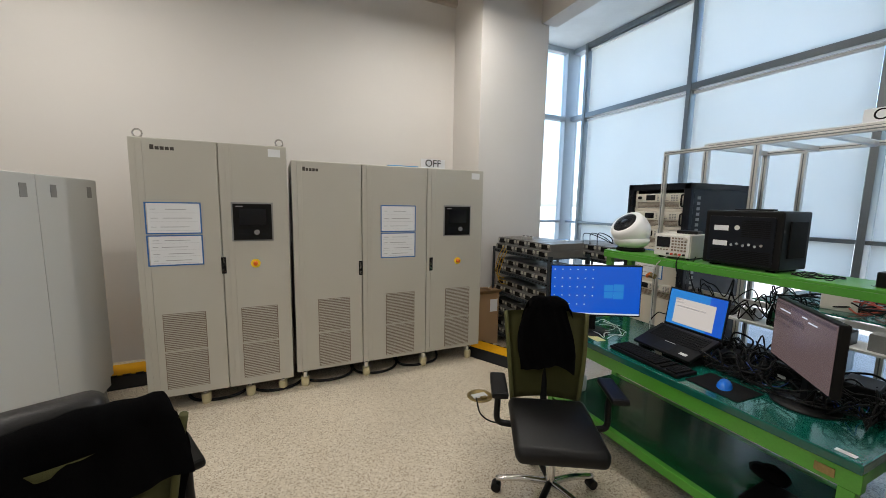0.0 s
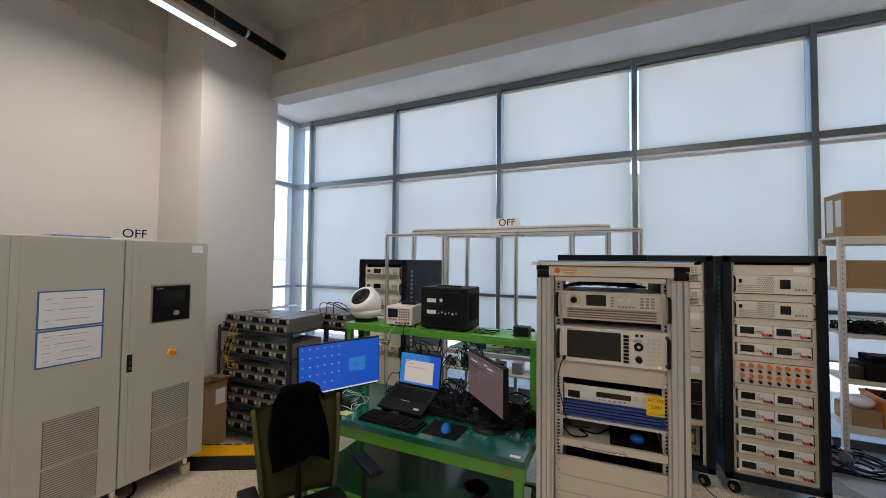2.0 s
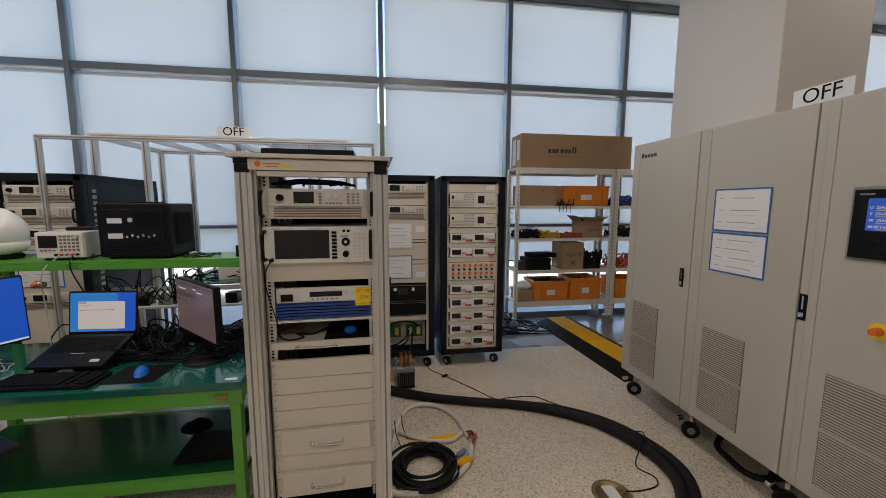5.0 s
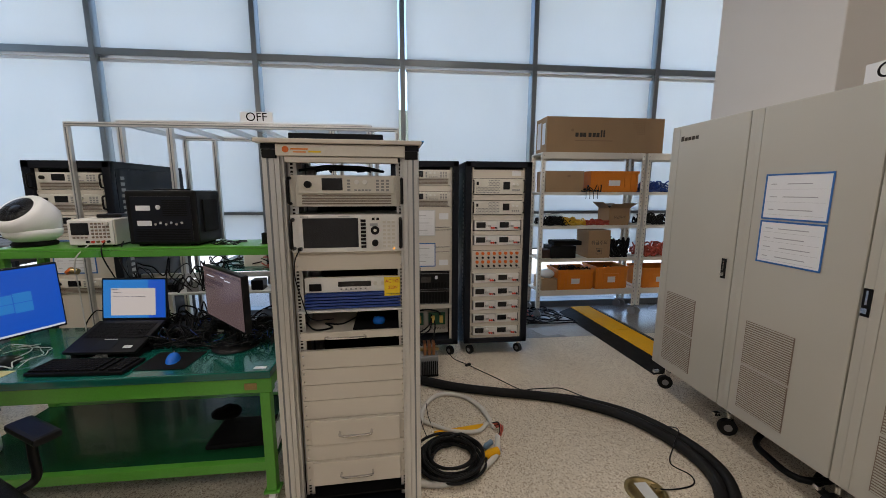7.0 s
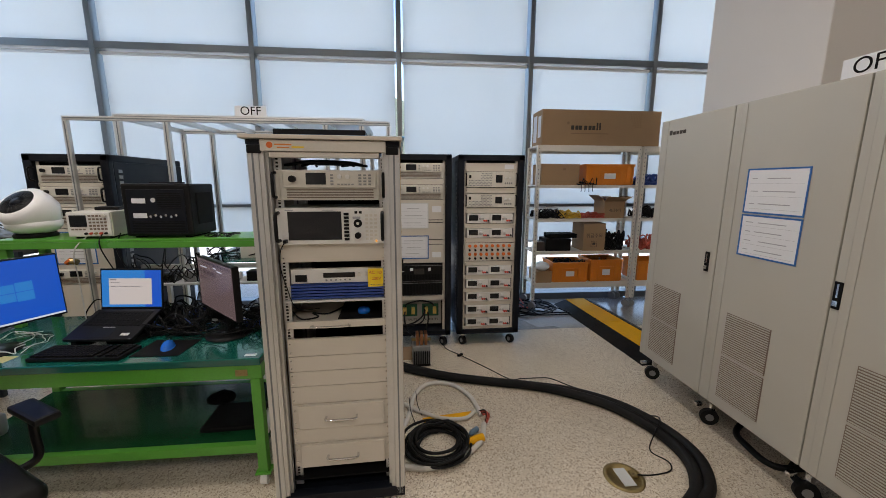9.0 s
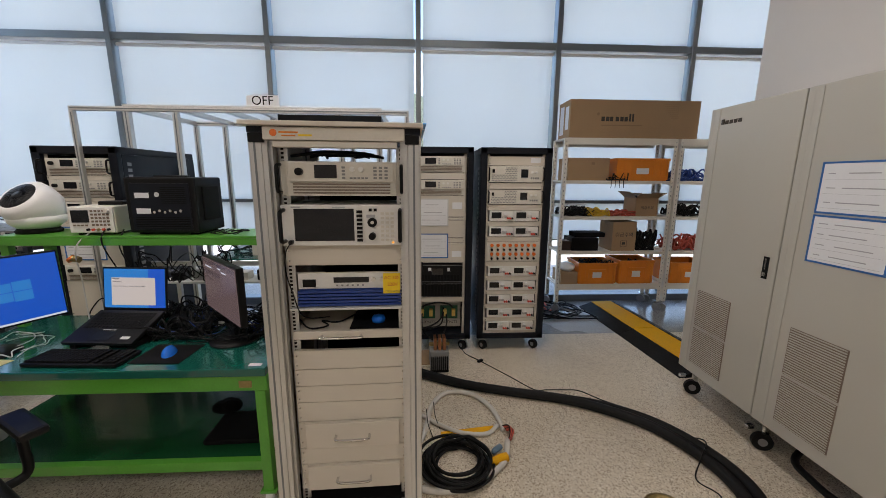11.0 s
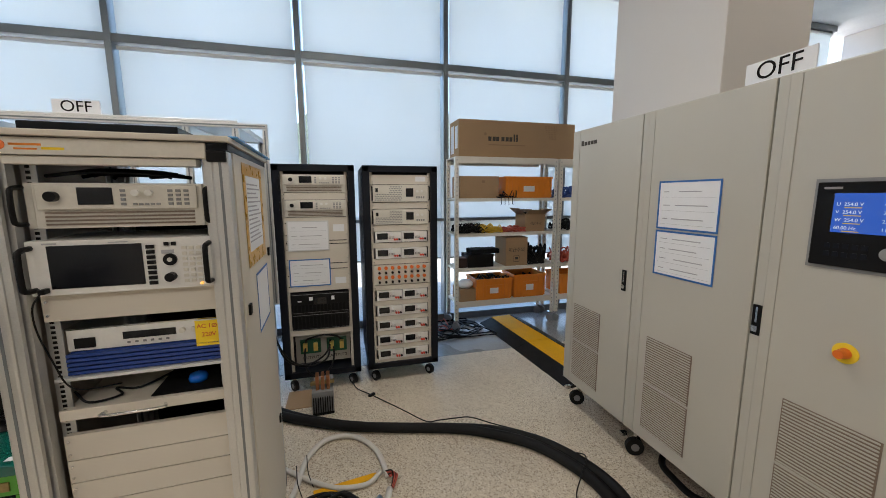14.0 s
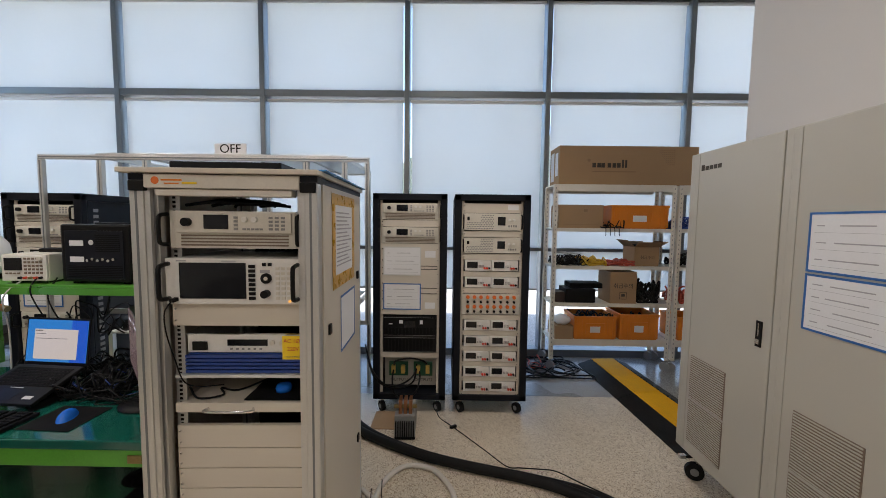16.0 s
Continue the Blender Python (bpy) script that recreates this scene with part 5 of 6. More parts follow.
solid("black_pouch", bm, CLOTH, "small crumpled black pouch", "pouch", pose(2.25, 1.12, 0.28))
solid("white_board", box(0, 0.06, 0, 0.5, 0, 0.03, bevel=0.003), WHITE, "narrow white board on the lower shelf", "board", pose(1.97, 0.80, 0.25, 0, 0, -84))
solid("white_jar", lathe([(0.05, 0), (0.055, 0.02), (0.055, 0.10), (0.04, 0.115), (0.0, 0.116)], 20), PALE_GREY, "grey-white round jar under the bench", "jar", pose(2.1, 2.28, 0.25))

# ---- office chairs ----
def jacket(y0, spread=0.0):
    """A coat folded over the top of a backrest, hanging down in front and behind."""
    bm = bmesh.new()
    n, side = 18, []
    for k in range(9):
        side.append((y0 + 0.055, 0.84 + 0.026 * k))
    for k in range(7):
        a = math.pi * k / 6
        side.append((y0 + 0.005 + 0.05 * math.cos(a), 1.055 + 0.05 * math.sin(a)))
    for k in range(17):
        side.append((y0 - 0.048 - 0.05 * k / 16, 1.045 - 0.023 * k))
    grid = []
    for j, (y, z) in enumerate(side):
        v = j / (len(side) - 1)
        w = 0.125 + spread + 0.05 * min(1.0, abs(v - 0.4) * 2.2) + 0.012 * math.sin(v * 11)
        row = []
        for i in range(n + 1):
            u = i / n * 2 - 1
            fold = 0.012 * math.sin(u * 6 + v * 5) + 0.007 * math.sin(u * 15 - v * 9) + 0.03 * u ** 4
            hang = 0.018 * math.sin(u * 4 + 0.7) * max(0, v - 0.55) * 2
            row.append(bm.verts.new((u * w + 0.01 * math.sin(v * 8), y + (fold if v > 0.45 else -fold), z + hang - 0.03 * u ** 4)))
        grid.append(row)
    for a, b in zip(grid, grid[1:]):
        for i in range(n):
            bm.faces.new((a[i], a[i + 1], b[i + 1], b[i])).smooth = True
    bmesh.ops.solidify(bm, geom=bm.faces[:], thickness=0.025)
    return bm


def office_chair(m, label, spread=0.0):
    c = thing("office_chair", m, label, "chair", "office chairs")
    bm = bmesh.new()
    bx(bm, -0.25, 0.25, -0.26, 0.23, 0.42, 0.50)
    bmesh.ops.bevel(bm, geom=bm.edges[:], offset=0.035, segments=4, affect="EDGES", profile=0.5)
    for v in bm.verts:
        if v.co.y < -0.15:
            v.co.z -= 0.6 * (v.co.y + 0.15) ** 2 * 10 * 0.5
            v.co.x *= 1 - 0.9 * (-0.15 - v.co.y)
        if v.co.y > 0.1:
            v.co.x *= 1 - 0.9 * (v.co.y - 0.1)
    for f in bm.faces:
        f.smooth = True
    part("seat", bm, LEATHER, c, "black padded seat")
    part("seat_pan", box(-0.2, 0.2, -0.18, 0.2, 0.39, 0.422, bevel=0.01), MESHCLOTH, c)
    bm = bmesh.new()
    n, k = 10, 12
    g = [[bm.verts.new(((i / n * 2 - 1) * (0.20 + 0.05 * (j / k)), 0.25 + 0.10 * (j / k) - 0.05 * (1 - (i / n * 2 - 1) ** 2) * -1 - 0.03 * math.sin(j / k * 3.1), 0.47 + 0.53 * j / k)) for i in range(n + 1)] for j in range(k + 1)]
    for a, b in zip(g, g[1:]):
        for i in range(n):
            bm.faces.new((a[i], a[i + 1], b[i + 1], b[i])).smooth = True
    bmesh.ops.solidify(bm, geom=bm.faces[:], thickness=0.012)
    part("backrest", bm, MESHCLOTH, c, "olive mesh backrest")
    for s in (-1, 1):
        part("back_frame", sweep([(s * 0.20, 0.255, 0.46), (s * 0.225, 0.27, 0.72), (s * 0.25, 0.345, 1.0)], 0.013, 8), MESHCLOTH, c)
        part("arm_post", sweep([(s * 0.22, 0.05, 0.42), (s * 0.30, 0.05, 0.44), (s * 0.305, 0.05, 0.55), (s * 0.305, 0.04, 0.655)], 0.018, 8), BLACK, c)
        part("arm_pad", box(s * 0.305 - 0.045, s * 0.305 + 0.045, -0.12, 0.14, 0.656, 0.69, bevel=0.015), BLACK, c)
    part("back_bar", sweep([(0, 0.10, 0.40), (0, 0.28, 0.42), (0, 0.32, 0.6), (0, 0.34, 0.75)], 0.022, 8), BLACK, c)
    part("gas_column", cyl((0, 0, 0.10), (0, 0, 0.40), 0.025, 14), CHROME, c)
    for j in range(5):
        a = j * math.tau / 5 + 0.45
        e = Vector((math.cos(a), math.sin(a), 0))
        lg = part("base_leg", sweep([(0, 0, 0.12), e * 0.15 + Vector((0, 0, 0.11)), e * 0.30 + Vector((0, 0, 0.075))], 0.018, 8), BLACK if j % 2 else CHROME, c)
        t = Vector((-e.y, e.x, 0)) * 0.024
        p = e * 0.30 + Vector((0, 0, 0.028))
        part("caster", cyl(p - t, p + t, 0.028, 14), BLACK, lg)
    part("draped_jacket", jacket(0.345, spread), CLOTH, c, "black jacket hung over the backrest")
    return c


ch1 = office_chair(pose(1.345, 1.71, 0, 0, 0, -29), "black office chair with olive mesh back and draped jacket")
ch2 = office_chair(pose(-0.66, 1.76, 0, 0, 0, 203), "office chair with a wide black jacket over its olive back", 0.095)
bm = box(-0.09, 0.40, 0.20, 0.33, 1.0, 1.115)
bmesh.ops.bevel(bm, geom=bm.edges[:], offset=0.05, segments=5, affect="EDGES", profile=0.5)
for f in bm.faces:
    f.smooth = True
part("headrest", bm, LEATHER, ch2, "thick rounded black headrest pad")

# ---- aluminium test frame behind the bench ----
def profile_frame(m, bars_, label):
    f = thing("aluminium_frame", m, label, "frame", "profile frames")
    for nm, x0, x1, y0, y1, z0, z1 in bars_:
        b = part(nm, box(x0, x1, y0, y1, z0, z1, bevel=0.003), ALU, f)
        ym, zm = (y0 + y1) / 2, (z0 + z1) / 2
        if nm == "post":
            part("groove", box(x0 - 0.001, x0 - 0.0002, ym - 0.004, ym + 0.004, z0 + 0.01, z1 - 0.01), MULLION, b)
        elif nm == "top_bar":
            part("groove", box(x0 - 0.001, x0 - 0.0002, y0 + 0.01, y1 - 0.01, zm - 0.004, zm + 0.004), MULLION, b)
    return f


profile_frame(pose(0, 0, 0), [("post", 3.0, 3.03, 2.36, 2.39, 0, 2.10), ("post", 3.0, 3.03, 0.06, 0.09, 0.95, 2.10), ("top_bar", 3.0, 3.03, 0.06, 2.39, 2.101, 2.131),
              ("lower_bar", 3.0, 3.03, 0.091, 0.6, 0.95, 0.98), ("post", 3.0, 3.03, 0.6, 0.63, 0, 0.98)], "slim brushed aluminium profile frame")
al = [("top_bar", 3.28, 3.32, 0.29, 2.24, 2.155, 2.195), ("top_bar", 4.16, 4.20, 0.29, 2.24, 2.155, 2.195)]
for y in (0.29, 0.59, 0.95, 1.22, 1.50, 1.84, 2.20):
    al.append(("cross_bar", 3.321, 4.159, y, y + 0.04, 2.155, 2.195))
for y in (0.29, 1.84, 2.20, 0.59):
    al.append(("post", 3.28, 3.32, y, y + 0.04, 0, 2.154))
for y in (0.29, 2.20, 1.92, 1.30, 0.66):
    al.append(("post", 4.16, 4.20, y, y + 0.04, 0, 2.154))
for y, e in ((0.331, 0.589), (0.631, 1.839), (1.881, 2.199)):
    al.append(("shelf_bar", 3.285, 3.315, y, e, 0.93, 0.97))
al += [("shelf_bar", 3.321, 4.159, 0.295, 0.325, 0.93, 0.97)]
af = profile_frame(pose(0, 0, 0), al, "large aluminium profile test frame with a glass shelf")
part("shelf_sheet", box(3.325, 4.155, 0.34, 1.79, 0.972, 0.982), GREENTOP, af, "green sheet shelf")
part("top_sheet", box(3.33, 4.15, 0.335, 0.585, 2.164, 2.168), ALU, af)
part("top_sheet", box(3.33, 4.15, 0.635, 0.945, 2.164, 2.168), ALU, af)
tangle("cable_tangle", 3.4, 4.0, 0.5, 1.7, 0.982, 12, 0.006, BLACK, 31, 0.12, "black leads heaped on the frame's shelf")
tangle("cable_tangle", 3.4, 3.9, 0.5, 1.5, 0.982, 3, 0.006, REDCABLE, 33, 0.1, "red leads on the frame's shelf")
for k, (x, y) in enumerate(((3.45, 0.55), (3.5, 1.0), (3.45, 1.45), (3.8, 1.2))):
    solid("control_box", box(0, 0.18, 0, 0.14, 0, 0.12 + 0.03 * (k % 2), bevel=0.006), (BLACK, PALE_GREY, INSTR, BLACK)[k], "small electrical box on the frame's shelf", "box", pose(x, y, 0.982, 0, 0, -90 + 8 * k), "control boxes")
tray = thing("component_tray", pose(3.0, 1.95, 0.0, 0, 0, -90), "low cart with shelves of small electrical parts behind the bench", "cart")
for z in (0.35, 0.86):
    part("shelf", box(0, 1.2, 0, 0.22, z, z + 0.015, bevel=0.002), PALE_GREY, tray)
for x in (0.0, 1.17):
    for y in (0.0, 0.19):
        part("leg", box(x, x + 0.03, y, y + 0.03, 0, 0.349), ALU, tray)
        part("leg", box(x, x + 0.03, y, y + 0.03, 0.366, 0.859), ALU, tray)
for k in range(7):
    solid("relay_block", box(0, 0.09, 0, 0.10, 0, 0.06 + 0.02 * (k % 3), bevel=0.004), (BLACK, GREY, PCB, INSTR)[k % 4], "small relay block on the cart", "component", pose(3.04, 1.88 - k * 0.16, 0.875, 0, 0, -90), "relay blocks")

# ---- battery racks ----
def battery_rack(m, w, d, levels, top, label, n):
    b = thing("battery_rack", m, label, "rack", "battery racks")
    for x in (0, w - 0.035):
        for y in (0, d - 0.035):
            pst = part("post", box((x, x + 0.035, y, y + 0.003, 0, top), (x if x == 0 else x + 0.032, x + 0.003 if x == 0 else x + 0.035, y + 0.003, y + 0.035, 0, top)), ANGLE, b)
    for z in levels:
        part("shelf", box(0.004, w - 0.004, 0.004, d - 0.004, z - 0.004, z), ANGLE, b)
        part("shelf_edge", box((0.036, w - 0.036, 0.0, 0.003, z - 0.03, z + 0.004), (0.036, w - 0.036, d - 0.003, d, z - 0.03, z + 0.004)), ANGLE, b)
        bm = bmesh.new()
        for k in range(int(w / 0.05)):
            bx(bm, 0.05 + k * 0.05, 0.075 + k * 0.05, -0.0015, -0.0002, z - 0.018, z - 0.008)
        part("slots", bm, MATT, b)
        for layer in range(2):
            for k in range(n):
                st = (w - 0.08) / n
                x, zz, yy = 0.04 + k * st, z + 0.001 + layer * 0.074, 0.02 + layer * 0.03
                mo = part("battery_module", box(x, x + st - 0.012, yy, d - 0.05, zz, zz + 0.07, bevel=0.003), MODULE, b, "grey aluminium battery module")
                part("end_terminals", box((x + 0.012, x + 0.035, yy - 0.012, yy - 0.0005, zz + 0.03, zz + 0.06), (x + st - 0.05, x + st - 0.025, yy - 0.012, yy - 0.0005, zz + 0.03, zz + 0.06)), CAB, mo)
                part("end_cap", box(x + 0.04, x + st - 0.055, yy - 0.008, yy - 0.0005, zz + 0.012, zz + 0.058), BLACK, mo)
    return b


battery_rack(pose(2.40, 4.08, 0, 0, 0, -88), 1.0, 0.55, (0.12, 0.38, 0.63, 0.88, 1.13), 1.16, "dark slotted-angle rack full of battery modules", 5)
battery_rack(pose(3.08, 3.72, 0, 0, 0, -90), 0.8, 0.6, (0.3, 0.7, 1.10), 1.13, "dark slotted-angle rack with a few battery modules", 4)
cc = thing("connector_clip", pose(2.55, 3.72, 1.276, 0, 0, -60), "loose metal connector block on the modules", "connector")
part("block", box(0, 0.13, 0, 0.04, 0, 0.03, bevel=0.005), ALU, cc)
for k in range(3):
    part("lug", cyl((0.02 + 0.045 * k, 0.02, 0.03), (0.02 + 0.045 * k, 0.02, 0.042), 0.012, 10), GREY, cc)
for k in range(3):
    y = 3.82 - 0.035 * k
    solid("yellow_lead", sweep([(2.385, y, 1.19 - 0.02 * k), (2.34, y + 0.03, 1.08 - 0.04 * k), (2.335, y + 0.08, 0.94 - 0.05 * k), (2.345, y + 0.06, 0.84 - 0.04 * k), (2.375, y - 0.04, 0.82 - 0.03 * k)], 0.004, 6), YELLOWCABLE, "yellow lead hanging before the battery rack", "cable", group="yellow leads")
for k in range(3):
    solid("black_lead", sweep([(3.12, 3.35 - 0.1 * k, 1.25), (3.10, 3.32 - 0.1 * k, 1.36 + 0.01 * k), (3.2, 3.25 - 0.1 * k, 1.34), (3.3, 3.1, 1.26)], 0.005, 6), BLACK, "black lead arching over the modules", "cable", group="black leads")


def carton(name, m, w, d, h, label, open_top=False, mats=CARD):
    c = thing(name, m, label, "box")
    t = 0.006
    part("bottom", box(0, w, 0, d, 0, t), mats, c)
    for a in ((0, w, 0, t, t, h), (0, w, d - t, d, t, h), (0, t, t, d - t, t, h), (w - t, w, t, d - t, t, h)):
        part("side", box(*a), mats, c)
    if open_top:
        for k, (ax, p, ang) in enumerate((("X", (0, 0, h), -35), ("X", (0, d, h), 30), ("Y", (0, 0, h), 40), ("Y", (w, 0, h), -30))):
            bm = box(0, w, -0.1 if k == 0 else 0.0, 0.0 if k == 0 else 0.1, 0, 0.004) if ax == "X" else box(-0.12 if k == 2 else 0, 0 if k == 2 else 0.12, 0, d, 0, 0.004)
            bm.transform(Matrix.Translation(p) @ Matrix.Rotation(radians(ang), 4, ax))
            part("flap", bm, CARD_IN, c)
    else:
        part("flap", box(0, w, 0, d / 2 - 0.002, h, h + 0.004), mats, c)
        part("flap", box(0, w, d / 2 + 0.002, d, h, h + 0.004), mats, c)
        part("packing_tape", box((-0.001, w + 0.001, d / 2 - 0.025, d / 2 + 0.025, h + 0.0042, h + 0.005),), TAPE if mats is not CARD else CARD_IN, c)
    return c


bxl = carton("cardboard_box", pose(2.06, 3.88, 0), 0.32, 0.25, 0.62, "tall open brown cardboard box beside the battery rack", True)
part("shipping_label", box(0.20, 0.30, -0.0015, -0.0002, 0.40, 0.55), PAPER, bxl)

# ---- white shelving with its goods ----
def shelving(m, label):
    s = thing("shelving_unit", m, label, "shelf", "white shelving units")
    w, d = 1.37, 0.40
    for x in (0, w - 0.045):
        for y in (0, d - 0.045):
            p = part("post", box((x, x + 0.045, y, y + 0.004, 0.13, 2.13), (x if x == 0 else x + 0.041, x + 0.004 if x == 0 else x + 0.045, y + 0.004, y + 0.045, 0.13, 2.13)), CREAMSTEEL, s)
            bm = bmesh.new()
            for k in range(38):
                bx(bm, x + 0.018, x + 0.026, y - 0.0012, y - 0.0002, 0.16 + k * 0.052, 0.178 + k * 0.052)
            part("post_holes", bm, GREY, p)
            caster(s, x + 0.022, y + 0.022, 0.131, GREY, 0.05, 0.8)
    for z in (0.365, 0.785, 1.215, 1.645, 2.135):
        e = 0.075 if z > 2 or z < 0.4 else 0.04
        sh = part("shelf", box(0.005, w - 0.005, 0.006, d - 0.006, z - 0.018, z, bevel=0.001), CREAMSTEEL, s)
        part("shelf_beam", box((0.046, w - 0.046, 0.0, 0.005, z - e, z + 0.001), (0.046, w - 0.046, d - 0.005, d, z - e, z + 0.001)), CREAMSTEEL, sh)
    return s


SH = pose(4.60, -1.69, 0, 0, 0, -90)
su = shelving(SH, "white steel shelving unit on casters, loaded with boxes")
copy_thing(su, pose(4.60, -3.09, 0, 0, 0, -90))


def at(x, y, z, rz=0.0):
    return SH @ pose(x, y, z, 0, 0, rz)


big = carton("cardboard_box", at(0.05, 0.02, 2.136), 1.55, 0.36, 0.425, "long brown cardboard box lying on top of the shelving")
bm = bmesh.new()
for k, (dx, hh) in enumerate(((0, 0.05), (0.055, 0.05), (0.10, 0.05), (0.17, 0.05), (0.225, 0.05), (0.275, 0.05), (0.33, 0.085), (0.365, 0.085))):
    bx(bm, 0.37 + dx, 0.41 + dx - (0.018 if k > 5 else 0), -0.0012, -0.0002, 0.19, 0.19 + hh)
part("brand_mark", bm, INK, big)
part("brand_mark", bars([(0.37, 0.86, 0.145, 0.012)], -0.0002), CARD_IN, big)
part("brand_mark", cyl((0.33, -0.0012, 0.27), (0.33, -0.0002, 0.27), 0.02, 6), CARD_IN, big)
bm = bmesh.new()
for i in range(8):
    for j in range(8):
        if i + 1 > j * 0.6:
            bx(bm, 1.12 + i * 0.022, 1.132 + i * 0.022, -0.0012, -0.0002, 0.38 - j * 0.022, 0.392 - j * 0.022)
part("dot_pattern", bm, CARD_IN, big)
part("shipping_label", box((-0.0012, -0.0002, 0.05, 0.15, 0.10, 0.36), (-0.0012, -0.0002, 0.20, 0.32, 0.05, 0.38)), PAPER, big)


def crate(m, w, d, h, label):
    c = thing("plastic_crate", m, label, "crate", "orange crates")
    t = 0.012
    part("bottom", box(0.01, w - 0.01, 0.01, d - 0.01, 0, 0.012), ORANGE, c)
    for a in ((0, w, 0, t, 0.012, h), (0, w, d - t, d, 0.012, h), (0, t, t, d - t, 0.012, h), (w - t, w, t, d - t, 0.012, h)):
        part("side", box(*a, bevel=0.002), ORANGE, c)
    part("rim", box((-0.008, w + 0.008, -0.008, 0.0, h - 0.03, h), (-0.008, w + 0.008, d, d + 0.008, h - 0.03, h), (-0.008, 0, 0, d, h - 0.03, h), (w, w + 0.008, 0, d, h - 0.03, h), bevel=0.002), ORANGE, c)
    bm = bmesh.new()
    for x in (0.03, 0.09, w - 0.10, w - 0.04):
        bx(bm, x, x + 0.01, -0.007, -0.0002, 0.02, h - 0.032)
    bx(bm, w * 0.27, w * 0.73, -0.009, -0.0002, h * 0.66, h * 0.70)
    bx(bm, w * 0.27, w * 0.29, -0.009, -0.0002, h * 0.25, h * 0.66)
    bx(bm, w * 0.71, w * 0.73, -0.009, -0.0002, h * 0.25, h * 0.66)
    part("ribs", bm, ORANGE, c)
    part("paper_label", box(w * 0.38, w * 0.62, -0.0016, -0.0003, h * 0.30, h * 0.56), PAPER, c)
    return c


c1 = carton("cardboard_box", at(0.07, 0.03, 1.645), 0.50, 0.32, 0.26, "closed brown cardboard box on the shelf")
part("print", bars([(0.28, 0.32, 0.20, 0.03), (0.05, 0.45, 0.04, 0.004)], -0.0002), CARD_IN, c1)
crate(at(0.66, 0.02, 1.645), 0.64, 0.36, 0.265, "orange plastic crate on the upper shelf")
crate(at(0.28, 0.0, 0.365, 0), 0.48, 0.37, 0.27, "orange plastic crate heaped with black leads")
crate(at(0.80, 0.0, 0.365, 0), 0.44, 0.37, 0.30, "tall orange plastic crate with a dark coil inside")
tangle("cable_heap", 0.31, 0.73, 0.04, 0.33, 0.38, 22, 0.008, BLACK, 41, 0.27, "black leads heaped in the orange crate", SH)
tangle("cable_heap", 0.83, 1.21, 0.04, 0.33, 0.38, 14, 0.012, RUBBER, 42, 0.25, "thick dark hoses in the orange crate", SH)
tangle("cable_heap", 0.06, 0.42, 0.03, 0.33, 1.215, 24, 0.007, BLACK, 43, 0.11, "heap of black leads on the shelf", SH)
tangle("cable_heap", 0.12, 0.40, 0.04, 0.30, 1.33, 6, 0.004, WHITECABLE, 44, 0.03, "thin white leads over the heap", SH)
tangle("cable_heap", 0.36, 0.62, 0.03, 0.33, 1.215, 16, 0.007, YELLOWCABLE, 45, 0.09, "heap of yellow leads on the shelf", SH)
tangle("cable_heap", 0.63, 0.95, 0.04, 0.33, 1.215, 16, 0.009, REDCABLE, 46, 0.05, "coil of red-orange leads on the shelf", SH)
tangle("cable_heap", 0.55, 0.80, 0.02, 0.30, 1.645, 10, 0.007, BLACK, 47, 0.09, "black leads beside the crate", SH)
tangle("cable_heap", 0.98, 1.26, 0.06, 0.33, 0.785, 18, 0.012, RUBBER, 48, 0.25, "stack of coiled black hoses", SH)
for k in range(4):
    solid("hanging_plug", sweep([SH @ Vector((0.58 + 0.05 * k, 0.05, 1.66)), SH @ Vector((0.58 + 0.05 * k, -0.02, 1.655)), SH @ Vector((0.585 + 0.05 * k, -0.025, 1.58)), SH @ Vector((0.58 + 0.055 * k, -0.02, 1.56))], 0.004, 6), BLACK, "black plug hanging over the shelf's edge", "plug", group="hanging plugs")
ob_ = carton("cardboard_box", at(0.96, 0.06, 1.215), 0.28, 0.28, 0.22, "open brown cardboard box with flaps up", True)
lettering("print", "\ucde8\uae09\uc8fc\uc758", 0.045, INK, ob_, on_front(0.15, -0.0012, 0.10))
solid("black_part", box(0, 0.2, 0, 0.15, 0, 0.10, bevel=0.02), MATT, "dark part sticking out of the open box", "part", at(1.0, 0.12, 1.36))
kb_ = carton("cardboard_box", at(0.68, 0.02, 0.785), 0.30, 0.34, 0.36, "brown cardboard box with printed handling marks")
lettering("print", "\ucde8\uae09\uc8fc\uc758", 0.062, INK, kb_, on_front(0.15, -0.0012, 0.20))
part("handling_mark", box((0.11, 0.19, -0.0012, -0.0002, 0.05, 0.054), (0.11, 0.19, -0.0012, -0.0002, 0.126, 0.13), (0.11, 0.114, -0.0012, -0.0002, 0.054, 0.126), (0.186, 0.19, -0.0012, -0.0002, 0.054, 0.126), (0.13, 0.17, -0.0012, -0.0002, 0.08, 0.11)), INK, kb_)
pb = thing("black_device", at(0.18, 0.03, 0.785), "black electrical device with a grooved top", "device")
part("body", box(0, 0.34, 0, 0.28, 0, 0.16, bevel=0.008), BLACK, pb)
part("deck", box(0.06, 0.44, 0.05, 0.27, 0.162, 0.22, bevel=0.01), MATT, pb)
solid("dark_block", box(0, 0.12, 0, 0.14, 0, 0.12, bevel=0.01), surface("dark_brown_plastic", (0.04, 0.02, 0.015), 0.5), "small dark brown block on the shelf", "block", at(0.055, 0.05, 0.785))
sb = carton("cardboard_box", at(0.06, 0.0, 0.365), 0.21, 0.3, 0.15, "small brown box with a white bag on it")
bm = bmesh.new()
